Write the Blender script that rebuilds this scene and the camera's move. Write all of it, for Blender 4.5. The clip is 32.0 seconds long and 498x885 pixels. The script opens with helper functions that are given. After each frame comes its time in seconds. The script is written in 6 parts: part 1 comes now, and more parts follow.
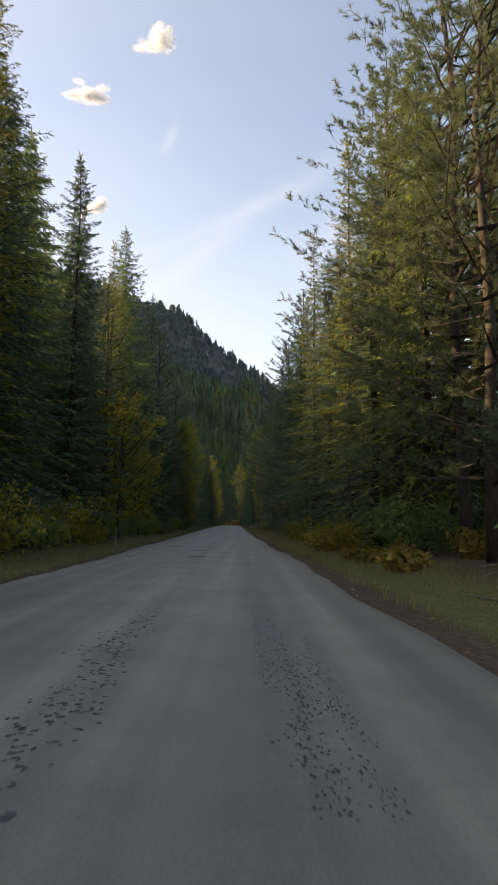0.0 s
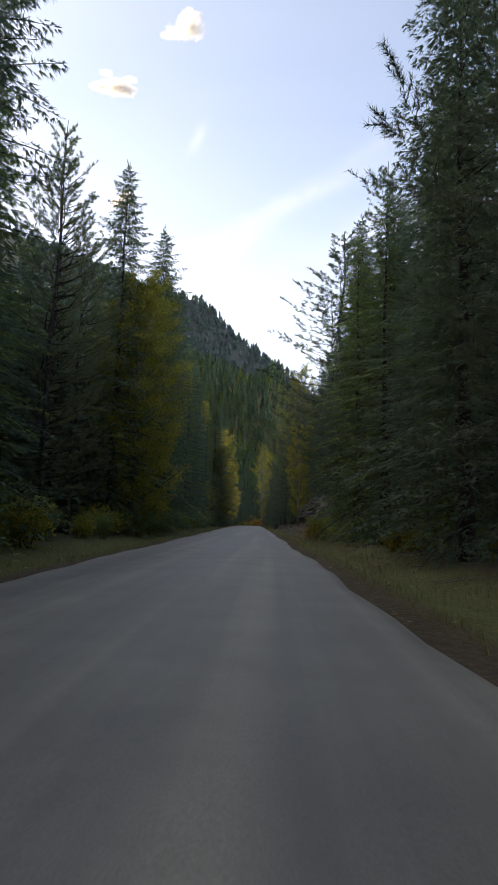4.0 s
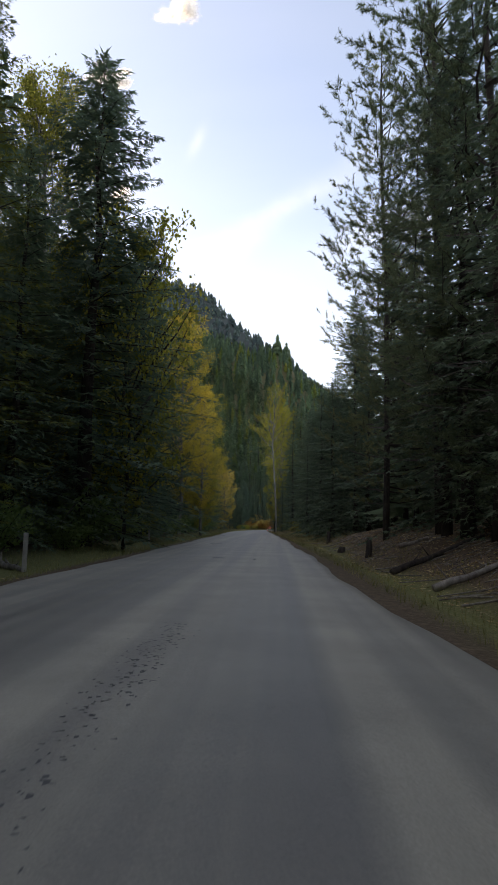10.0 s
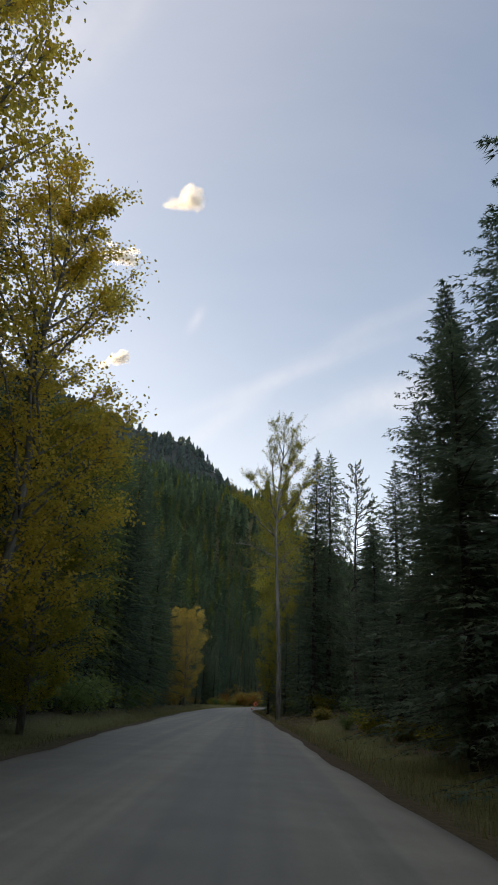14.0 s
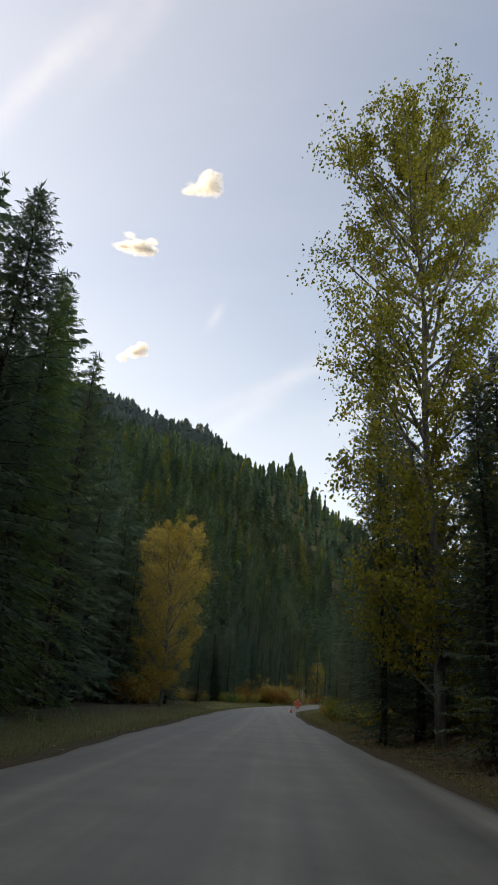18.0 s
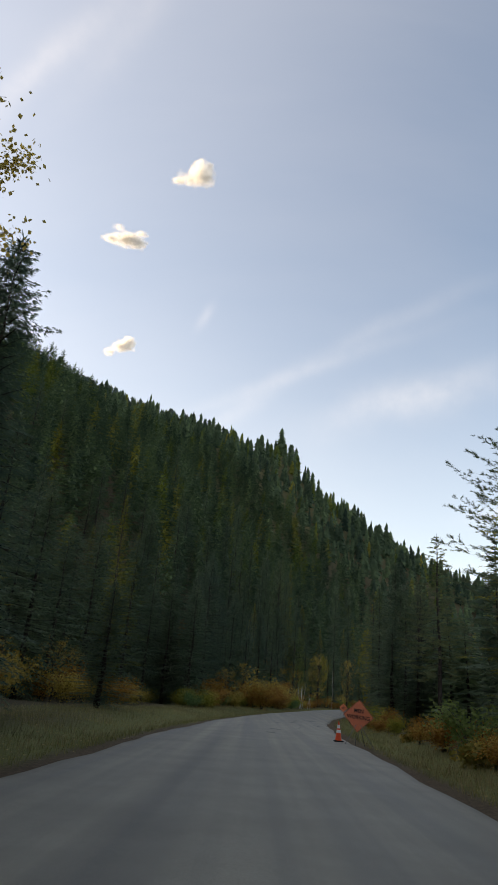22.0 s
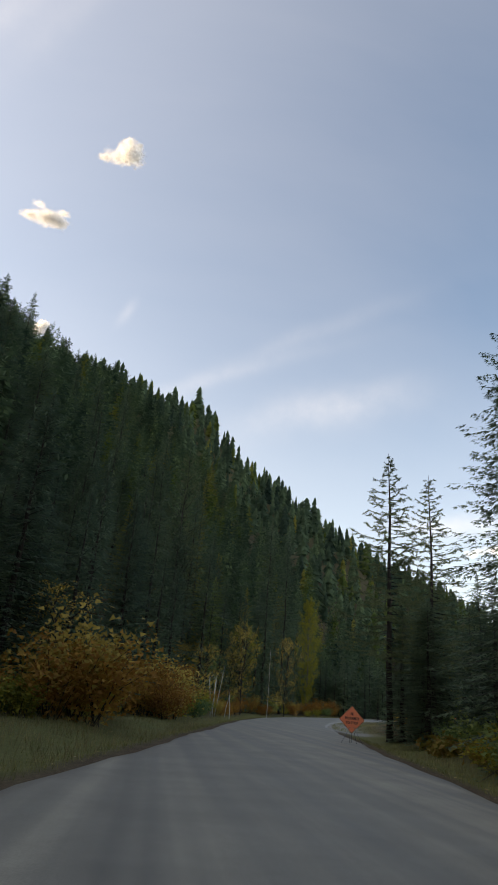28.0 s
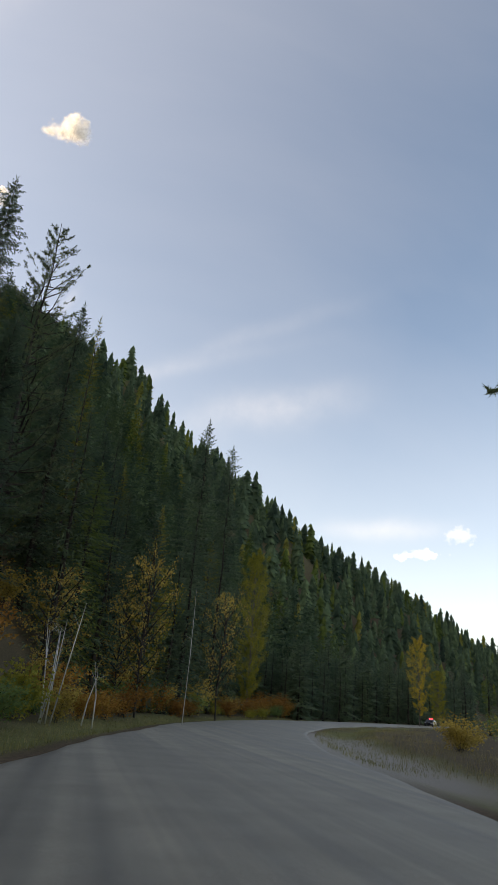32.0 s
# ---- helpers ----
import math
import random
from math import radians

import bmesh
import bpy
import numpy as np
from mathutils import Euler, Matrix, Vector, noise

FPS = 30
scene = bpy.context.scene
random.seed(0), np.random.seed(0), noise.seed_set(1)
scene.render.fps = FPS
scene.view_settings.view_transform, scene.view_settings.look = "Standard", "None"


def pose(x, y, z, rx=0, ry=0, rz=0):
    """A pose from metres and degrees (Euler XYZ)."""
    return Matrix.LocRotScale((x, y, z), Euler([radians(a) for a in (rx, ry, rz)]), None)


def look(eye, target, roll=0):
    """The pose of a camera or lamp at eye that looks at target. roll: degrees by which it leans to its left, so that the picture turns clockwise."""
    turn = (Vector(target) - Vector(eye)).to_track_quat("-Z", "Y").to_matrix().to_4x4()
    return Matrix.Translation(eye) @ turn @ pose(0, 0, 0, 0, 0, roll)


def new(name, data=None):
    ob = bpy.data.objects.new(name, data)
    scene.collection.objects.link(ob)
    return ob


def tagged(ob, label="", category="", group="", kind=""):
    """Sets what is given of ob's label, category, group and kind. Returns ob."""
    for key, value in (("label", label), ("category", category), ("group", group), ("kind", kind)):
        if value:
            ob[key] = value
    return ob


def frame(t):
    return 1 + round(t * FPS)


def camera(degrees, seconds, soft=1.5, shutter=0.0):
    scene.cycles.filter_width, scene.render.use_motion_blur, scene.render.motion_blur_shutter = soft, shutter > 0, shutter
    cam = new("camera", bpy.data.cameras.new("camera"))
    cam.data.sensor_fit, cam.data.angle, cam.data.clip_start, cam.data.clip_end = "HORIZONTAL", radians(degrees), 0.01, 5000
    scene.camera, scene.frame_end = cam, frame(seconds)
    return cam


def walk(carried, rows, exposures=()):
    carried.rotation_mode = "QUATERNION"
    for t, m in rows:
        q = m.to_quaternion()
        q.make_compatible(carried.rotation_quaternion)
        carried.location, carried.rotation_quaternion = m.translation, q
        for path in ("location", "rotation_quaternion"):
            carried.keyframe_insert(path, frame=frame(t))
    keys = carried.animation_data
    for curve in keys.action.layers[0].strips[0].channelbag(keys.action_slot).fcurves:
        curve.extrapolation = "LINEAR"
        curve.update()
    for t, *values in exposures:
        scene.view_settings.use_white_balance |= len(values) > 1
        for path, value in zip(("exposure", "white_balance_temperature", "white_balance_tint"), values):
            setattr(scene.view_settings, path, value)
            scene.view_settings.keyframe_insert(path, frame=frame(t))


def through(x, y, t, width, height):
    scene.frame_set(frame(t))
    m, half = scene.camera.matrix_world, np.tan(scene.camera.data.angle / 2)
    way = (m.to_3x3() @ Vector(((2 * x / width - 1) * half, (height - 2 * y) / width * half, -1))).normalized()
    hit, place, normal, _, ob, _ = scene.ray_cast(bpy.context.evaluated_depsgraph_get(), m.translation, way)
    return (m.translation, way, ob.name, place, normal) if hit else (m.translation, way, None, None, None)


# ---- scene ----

# ---- camera and its drive along the road ----
cam = camera(41.7, 32.0, shutter=0.05)
PATH = [
    (0.0, (0.000, 0.000, 1.320), (0.003, 9.920, 2.581), 0.47),
    (0.5, (-0.210, 8.738, 1.358), (-0.258, 18.659, 2.611), 0.28),
    (1.0, (-0.422, 17.553, 1.396), (-0.522, 27.476, 2.630), 0.25),
    (1.5, (-0.638, 26.444, 1.435), (-0.791, 36.367, 2.664), 0.15),
    (2.0, (-0.858, 35.412, 1.474), (-1.062, 45.334, 2.704), 0.05),
    (2.5, (-1.080, 44.458, 1.514), (-1.309, 54.381, 2.735), 0.08),
    (3.0, (-1.306, 53.587, 1.554), (-1.569, 63.501, 2.835), 1.45),
    (3.5, (-1.536, 62.798, 1.594), (-1.842, 72.713, 2.859), 2.08),
    (5.5, (-2.441, 100.784, 1.802), (-2.888, 110.697, 3.036), 0.56),
    (6.5, (-2.862, 119.907, 1.925), (-3.300, 129.823, 3.147), 0.50),
    (7.0, (-3.058, 129.173, 1.984), (-3.474, 139.088, 3.212), 0.41),
    (7.5, (-3.249, 138.319, 2.043), (-3.650, 148.238, 3.250), 0.55),
    (8.0, (-3.442, 147.443, 2.101), (-3.830, 157.363, 3.307), 0.75),
    (8.5, (-3.636, 156.545, 2.160), (-4.032, 166.466, 3.357), 1.02),
    (9.0, (-3.832, 165.625, 2.209), (-4.238, 175.546, 3.398), 1.25),
    (9.5, (-4.028, 174.635, 2.253), (-4.440, 184.554, 3.456), 0.95),
    (10.0, (-4.223, 183.518, 2.296), (-4.613, 193.429, 3.572), 1.01),
    (10.5, (-4.422, 192.274, 2.338), (-4.760, 202.158, 3.817), 1.33),
    (11.0, (-4.631, 200.902, 2.380), (-4.905, 210.731, 4.202), 2.00),
    (11.5, (-4.848, 209.402, 2.421), (-5.031, 219.139, 4.689), 2.23),
    (12.0, (-5.074, 217.770, 2.461), (-5.127, 227.377, 5.239), 2.55),
    (12.5, (-5.309, 226.009, 2.501), (-5.257, 235.469, 5.741), 2.58),
    (13.0, (-5.551, 234.116, 2.540), (-5.522, 243.476, 6.061), 2.67),
    (13.5, (-5.801, 242.094, 2.568), (-5.906, 251.410, 6.200), 2.99),
    (15.5, (-7.056, 274.521, 2.560), (-7.536, 283.793, 6.275), 4.11),
    (16.0, (-7.423, 282.806, 2.559), (-7.907, 292.085, 6.255), 3.81),
    (16.5, (-7.761, 291.015, 2.557), (-8.254, 300.302, 6.233), 3.68),
    (17.0, (-8.072, 299.149, 2.555), (-8.585, 308.444, 6.208), 3.70),
    (17.5, (-8.355, 307.188, 2.553), (-8.896, 316.488, 6.187), 3.91),
    (18.0, (-8.605, 315.104, 2.551), (-9.151, 324.412, 6.167), 4.03),
    (18.5, (-8.819, 322.900, 2.542), (-9.363, 332.208, 6.154), 4.27),
    (19.0, (-8.998, 330.603, 2.520), (-9.532, 339.911, 6.136), 4.56),
    (19.5, (-9.160, 338.250, 2.498), (-9.667, 347.557, 6.119), 4.41),
    (20.0, (-9.325, 345.840, 2.476), (-9.799, 355.152, 6.091), 4.48),
    (20.5, (-9.490, 353.272, 2.455), (-9.938, 362.581, 6.079), 4.48),
    (21.0, (-9.641, 360.420, 2.435), (-10.052, 369.728, 6.065), 4.61),
    (21.5, (-9.764, 367.284, 2.415), (-10.148, 376.590, 6.055), 4.77),
    (22.0, (-9.864, 373.986, 2.396), (-10.210, 383.288, 6.048), 4.76),
    (22.5, (-9.928, 380.669, 2.378), (-10.219, 389.976, 6.024), 4.58),
    (23.0, (-9.939, 387.335, 2.367), (-10.171, 396.645, 6.012), 4.51),
    (23.5, (-9.898, 393.940, 2.357), (-10.061, 403.253, 5.998), 4.67),
    (24.0, (-9.793, 400.432, 2.347), (-9.858, 409.746, 5.985), 4.72),
    (24.5, (-9.607, 406.809, 2.337), (-9.535, 416.121, 5.981), 4.23),
    (25.0, (-9.343, 413.070, 2.328), (-9.144, 422.379, 5.975), 4.15),
    (25.5, (-9.005, 419.214, 2.318), (-8.686, 428.518, 5.972), 4.30),
    (27.5, (-6.859, 443.120, 2.303), (-6.036, 452.345, 6.073), 4.97),
    (28.0, (-6.120, 448.985, 2.332), (-5.191, 458.192, 6.122), 5.11),
    (28.5, (-5.295, 454.849, 2.361), (-4.278, 464.046, 6.153), 5.20),
    (29.0, (-4.382, 460.710, 2.390), (-3.277, 469.900, 6.175), 5.22),
    (29.5, (-3.397, 466.571, 2.419), (-2.209, 475.752, 6.203), 5.39),
    (30.0, (-2.357, 472.434, 2.449), (-1.045, 481.595, 6.237), 5.37),
    (30.5, (-1.277, 478.220, 2.478), (0.181, 487.357, 6.272), 5.06),
    (31.0, (-0.193, 483.840, 2.506), (1.416, 492.948, 6.307), 4.55),
    (31.5, (0.873, 489.297, 2.533), (2.606, 498.370, 6.364), 4.78),
    (32.0, (1.919, 494.591, 2.560), (3.769, 503.634, 6.407), 5.30),
]
walk(cam, [(t, look(eye, target, roll)) for t, eye, target, roll in PATH],
     exposures=[(0.0, 1.25, 8500, 15), (3.0, 1.55, 8300, 16), (6.0, 1.65, 8400, 17), (9.5, 1.65, 8500, 17), (11.0, 1.55, 8600, 16), (13.0, 1.25, 9100, 14), (16.0, 1.15, 9000, 12), (18.5, 1.3, 9500, 13), (21.0, 1.15, 9100, 12), (25.0, 1.1, 8700, 12), (32.0, 1.05, 8900, 13)])

# ---- world: clear late-afternoon sky with thin haze and four small clouds ----
SUN_AZ, SUN_EL = -84.0, 25.0   # degrees clockwise from +y, and above the horizon


def direction(az, el):
    a, e = radians(az), radians(el)
    return Vector((math.sin(a) * math.cos(e), math.cos(a) * math.cos(e), math.sin(e)))


world = bpy.data.worlds.new("sky")
scene.world = world
world.use_nodes = True
wt = world.node_tree
wt.nodes.clear()


def wn(kind, **kw):
    n = wt.nodes.new(kind)
    for k, v in kw.items():
        n.inputs[k].default_value = v
    return n


def wmath(op, a, b=None, clamp=False):
    n = wt.nodes.new("ShaderNodeMath")
    n.operation, n.use_clamp = op, clamp
    for i, v in enumerate((a, b)):
        if v is None:
            continue
        if isinstance(v, (int, float)):
            n.inputs[i].default_value = v
        else:
            wt.links.new(v, n.inputs[i])
    return n.outputs[0]


def wdot(v, c):
    n = wt.nodes.new("ShaderNodeVectorMath")
    n.operation = "DOT_PRODUCT"
    wt.links.new(v, n.inputs[0])
    n.inputs[1].default_value = c
    return n.outputs["Value"]


coord = wt.nodes.new("ShaderNodeTexCoord").outputs["Generated"]
sky = wt.nodes.new("ShaderNodeTexSky")
sky.sky_type, sky.sun_disc = "NISHITA", False
sky.sun_elevation, sky.sun_rotation = radians(SUN_EL), radians(SUN_AZ)
sky.air_density, sky.dust_density, sky.ozone_density, sky.altitude = 1.0, 1.0, 2.0, 700
fine = wn("ShaderNodeTexNoise", Scale=38.0, Detail=6.0, Roughness=0.62)
wt.links.new(coord, fine.inputs["Vector"])
broad = wn("ShaderNodeTexNoise", Scale=11.0, Detail=3.0, Roughness=0.5)
wt.links.new(coord, broad.inputs["Vector"])
cover = None
# azimuth, elevation, half width, half height (degrees), fullness
for az, el, aw, ah, full in ((27.6, 13.7, 2.4, 0.5, 0.3), (30.6, 15.6, 1.4, 0.9, 0.15)):
    c = direction(az, el)
    right = Vector((c.y, -c.x, 0)).normalized()
    up = right.cross(c)
    u = wmath("DIVIDE", wdot(coord, right), radians(aw))
    v = wmath("DIVIDE", wdot(coord, up), radians(ah))
    r = wmath("SQRT", wmath("ADD", wmath("MULTIPLY", u, u), wmath("MULTIPLY", v, v)))
    d = wmath("SUBTRACT", 0.62, wmath("MULTIPLY", r, 0.75))
    d = wmath("ADD", d, wmath("MULTIPLY", wmath("SUBTRACT", fine.outputs["Fac"], 0.5), 2.6))
    d = wmath("ADD", d, wmath("MULTIPLY", wmath("SUBTRACT", broad.outputs["Fac"], 0.5), 1.6))
    front = wmath("GREATER_THAN", wdot(coord, c), 0.9)
    near = wmath("LESS_THAN", r, 2.2)
    d = wmath("MULTIPLY", wmath("MULTIPLY", wmath("MULTIPLY", d, 1.7, True), front), near)
    d = wmath("MULTIPLY", d, full)
    cover = d if cover is None else wmath("MAXIMUM", cover, d)
# thin high haze, streaked, thicker towards the sun's side and the horizon
stretch = wt.nodes.new("ShaderNodeMapping")
stretch.inputs["Rotation"].default_value = (0.6, -0.9, 0.35)
stretch.inputs["Scale"].default_value = (1.2, 5.5, 3.0)
wt.links.new(coord, stretch.inputs["Vector"])
streak = wn("ShaderNodeTexNoise", Scale=1.6, Detail=4.0, Roughness=0.55)
wt.links.new(stretch.outputs[0], streak.inputs["Vector"])
sep = wt.nodes.new("ShaderNodeSeparateXYZ")
wt.links.new(coord, sep.inputs[0])
sunward = wmath("MULTIPLY", wmath("ADD", wdot(coord, direction(SUN_AZ, SUN_EL)), 0.06), 0.24, True)
low = wmath("MULTIPLY", wmath("SUBTRACT", 0.55, sep.outputs["Z"]), 0.5, True)
# long faint cirrus bands: azimuth, elevation, half length, half width (degrees), tilt, fullness
wisps = None
for az, el, al, aw, tilt, full in ((-28.5, 46.8, 9.0, 1.3, 62.0, 0.11), (-20.0, 52.0, 9.0, 1.6, 60.0, 0.05), (1.0, 27.2, 13.0, 0.8, 22.0, 0.06), (-4.0, 23.5, 7.0, 1.1, 38.0, 0.07),
                                   (13.0, 25.6, 8.5, 2.0, 14.0, 0.16), (10.0, 31.5, 11.0, 1.0, 24.0, 0.05), (-7.6, 31.8, 1.4, 0.5, 65.0, 0.1), (24.0, 15.8, 6.0, 1.0, 3.0, 0.2)):
    c = direction(az, el)
    right = Vector((c.y, -c.x, 0)).normalized()
    up = right.cross(c)
    ct, st_ = math.cos(radians(tilt)), math.sin(radians(tilt))
    u = wmath("DIVIDE", wdot(coord, right * ct + up * st_), radians(al))
    v = wmath("DIVIDE", wdot(coord, up * ct - right * st_), radians(aw))
    v = wmath("ADD", v, wmath("MULTIPLY", wmath("SUBTRACT", broad.outputs["Fac"], 0.5), 1.4))
    r = wmath("ADD", wmath("MULTIPLY", u, u), wmath("MULTIPLY", v, v))
    d = wmath("POWER", 2.718, wmath("MULTIPLY", r, -1.6))
    d = wmath("MULTIPLY", d, wmath("GREATER_THAN", wdot(coord, c), 0.8))
    d = wmath("MULTIPLY", d, wmath("MULTIPLY", wmath("ADD", fine.outputs["Fac"], 0.35), full))
    wisps = d if wisps is None else wmath("ADD", wisps, d)
haze = wmath("ADD", wmath("ADD", wmath("ADD", sunward, wisps), low), wmath("MULTIPLY", wmath("SUBTRACT", streak.outputs["Fac"], 0.5), 0.07), True)
veil = wt.nodes.new("ShaderNodeMix")
veil.data_type = "RGBA"
wt.links.new(haze, veil.inputs["Factor"])
wt.links.new(sky.outputs[0], veil.inputs["A"])
veil.inputs["B"].default_value = (5.1, 5.2, 5.7, 1)
puff = wt.nodes.new("ShaderNodeMix")
puff.data_type = "RGBA"
wt.links.new(cover, puff.inputs["Factor"])
wt.links.new(veil.outputs["Result"], puff.inputs["A"])
puff.inputs["B"].default_value = (11.5, 10.6, 9.6, 1)
back = wn("ShaderNodeBackground", Strength=0.142)
wt.links.new(puff.outputs["Result"], back.inputs["Color"])
wt.links.new(back.outputs[0], wt.nodes.new("ShaderNodeOutputWorld").inputs[0])

sun = new("sun", bpy.data.lights.new("sun", "SUN"))
sun.data.energy, sun.data.angle, sun.data.color = 5.0, radians(0.6), (1.0, 0.8, 0.52)
sun.matrix_world = look(direction(SUN_AZ, SUN_EL) * 100, (0, 0, 0))


# ---- materials ----
def material(name, base, rough=0.8, spec=0.3):
    m = bpy.data.materials.new(name)
    m.use_nodes = True
    b = m.node_tree.nodes["Principled BSDF"]
    b.inputs["Base Color"].default_value = (*base, 1)
    b.inputs["Roughness"].default_value = rough
    b.inputs["Specular IOR Level"].default_value = spec
    return m, m.node_tree, b


def noise_node(nt, scale, detail=4.0, rough=0.6, squash=(1, 1, 1), space="Object"):
    tc = nt.nodes.new("ShaderNodeTexCoord")
    mp = nt.nodes.new("ShaderNodeMapping")
    mp.inputs["Scale"].default_value = squash
    n = nt.nodes.new("ShaderNodeTexNoise")
    n.inputs["Scale"].default_value, n.inputs["Detail"].default_value, n.inputs["Roughness"].default_value = scale, detail, rough
    nt.links.new(tc.outputs[space], mp.inputs["Vector"])
    nt.links.new(mp.outputs[0], n.inputs["Vector"])
    return n.outputs["Fac"]


def ramp(nt, fac, stops):
    r = nt.nodes.new("ShaderNodeValToRGB")
    while len(r.color_ramp.elements) < len(stops):
        r.color_ramp.elements.new(0.5)
    for e, (p, c) in zip(r.color_ramp.elements, stops):
        e.position, e.color = p, (*c, 1)
    nt.links.new(fac, r.inputs["Fac"])
    return r.outputs["Color"]


def mixed(nt, a, b, fac, blend="MIX"):
    m = nt.nodes.new("ShaderNodeMix")
    m.data_type, m.blend_type = "RGBA", blend
    for key, v in (("A", a), ("B", b), ("Factor", fac)):
        if isinstance(v, (int, float)):
            m.inputs[key].default_value = v
        elif isinstance(v, tuple):
            m.inputs[key].default_value = (*v, 1)
        else:
            nt.links.new(v, m.inputs[key])
    return m.outputs["Result"]


def bump(nt, b, fac, strength, dist=0.02):
    n = nt.nodes.new("ShaderNodeBump")
    n.inputs["Strength"].default_value, n.inputs["Distance"].default_value = strength, dist
    nt.links.new(fac, n.inputs["Height"])
    nt.links.new(n.outputs[0], b.inputs["Normal"])


def foliage(name, stops, through=0.4, rough=0.65, piece=0.32, tree=0.68, tint=0.0):
    """Leaves or needles: the colour runs over the stops from piece to piece and tree to tree; some light passes through."""
    m, nt, b = material(name, stops[0], rough, 0.1)
    geo, info = nt.nodes.new("ShaderNodeNewGeometry"), nt.nodes.new("ShaderNodeObjectInfo")
    mix = nt.nodes.new("ShaderNodeMath")
    mix.operation = "MULTIPLY_ADD"
    nt.links.new(geo.outputs["Random Per Island"], mix.inputs[0])
    mix.inputs[1].default_value = piece
    half = nt.nodes.new("ShaderNodeMath")
    half.operation = "MULTIPLY"
    nt.links.new(info.outputs["Random"], half.inputs[0])
    half.inputs[1].default_value = tree
    nt.links.new(half.outputs[0], mix.inputs[2])
    own = nt.nodes.new("ShaderNodeAttribute")
    own.attribute_name = "tint"
    add = nt.nodes.new("ShaderNodeMath")
    add.operation = "MULTIPLY_ADD"
    nt.links.new(own.outputs["Fac"], add.inputs[0])
    add.inputs[1].default_value = tint
    nt.links.new(mix.outputs[0], add.inputs[2])
    col = ramp(nt, add.outputs[0], [(i / (len(stops) - 1), c) for i, c in enumerate(stops)])
    big = noise_node(nt, 0.35, 3.0)
    col = mixed(nt, col, ramp(nt, big, [(0.3, (0.55, 0.6, 0.6)), (0.7, (1.25, 1.2, 1.1))]), 1.0, "MULTIPLY")
    nt.links.new(col, b.inputs["Base Color"])
    tr = nt.nodes.new("ShaderNodeBsdfTranslucent")
    nt.links.new(col, tr.inputs["Color"])
    ms = nt.nodes.new("ShaderNodeMixShader")
    ms.inputs[0].default_value = through
    out = nt.nodes["Material Output"]
    nt.links.new(b.outputs[0], ms.inputs[1])
    nt.links.new(tr.outputs[0], ms.inputs[2])
    nt.links.new(ms.outputs[0], out.inputs[0])
    return m


M_FIR = foliage("fir_needles", [(0.098, 0.15, 0.118), (0.14, 0.2, 0.138), (0.19, 0.255, 0.15), (0.25, 0.315, 0.165)], 0.45, piece=0.3, tree=0.4, tint=0.3)
M_CEDAR = foliage("cedar_sprays", [(0.12, 0.19, 0.08), (0.17, 0.25, 0.095), (0.23, 0.31, 0.105), (0.31, 0.355, 0.125)], 0.45)
M_PINE = foliage("pine_needles", [(0.1, 0.132, 0.09), (0.135, 0.178, 0.105), (0.19, 0.225, 0.118), (0.27, 0.26, 0.125)], 0.45)
M_LARCH = foliage("larch_needles", [(0.16, 0.19, 0.05), (0.24, 0.25, 0.06), (0.36, 0.32, 0.068), (0.5, 0.4, 0.085)], 0.4)
M_GOLD = foliage("golden_leaves", [(0.56, 0.41, 0.07), (0.7, 0.52, 0.095), (0.78, 0.6, 0.115), (0.84, 0.69, 0.17)], 0.55, piece=0.6, tree=0.4)
M_TAN = foliage("ochre_leaves", [(0.38, 0.27, 0.08), (0.52, 0.375, 0.1), (0.63, 0.45, 0.12), (0.7, 0.53, 0.155)], 0.4, piece=0.6, tree=0.4)
M_LIME = foliage("yellow_green_leaves", [(0.19, 0.21, 0.05), (0.31, 0.305, 0.065), (0.45, 0.395, 0.075), (0.59, 0.48, 0.09)], 0.55, piece=0.6, tree=0.4)
M_RUST = foliage("rust_leaves", [(0.22, 0.1, 0.04), (0.37, 0.17, 0.05), (0.5, 0.25, 0.06), (0.56, 0.34, 0.08)], 0.35, piece=0.6, tree=0.4)
M_FERN = foliage("fern_fronds", [(0.156, 0.143, 0.039), (0.260, 0.221, 0.052), (0.364, 0.260, 0.065), (0.390, 0.208, 0.065)], 0.3, piece=0.6, tree=0.4)
M_GRASS = foliage("grass_blades", [(0.11, 0.135, 0.046), (0.19, 0.195, 0.065), (0.29, 0.255, 0.1), (0.41, 0.34, 0.17)], 0.3, piece=0.6, tree=0.4)
M_LITTER = foliage("fallen_leaves", [(0.16, 0.1, 0.05), (0.3, 0.2, 0.08), (0.42, 0.33, 0.17), (0.5, 0.44, 0.3)], 0.15, piece=0.6, tree=0.4)
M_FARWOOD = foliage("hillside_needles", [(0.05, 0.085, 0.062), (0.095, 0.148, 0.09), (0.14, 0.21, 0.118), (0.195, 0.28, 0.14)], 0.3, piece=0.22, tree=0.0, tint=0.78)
# mountain conifers: distance haze is put into the needle colour, paler and bluer
M_HAZEDWOOD = foliage("haze_tinted_needles", [(0.08, 0.12, 0.128), (0.105, 0.15, 0.152), (0.13, 0.18, 0.168), (0.155, 0.21, 0.178)], 0.25, piece=0.22, tree=0.0, tint=0.78)

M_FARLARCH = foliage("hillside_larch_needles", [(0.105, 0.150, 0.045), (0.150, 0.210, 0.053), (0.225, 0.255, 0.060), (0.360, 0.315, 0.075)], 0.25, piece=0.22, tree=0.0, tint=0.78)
M_STRAW = foliage("dry_grass", [(0.2, 0.16, 0.085), (0.3, 0.24, 0.125), (0.4, 0.32, 0.17), (0.48, 0.4, 0.23)], 0.35, piece=0.6, tree=0.4)


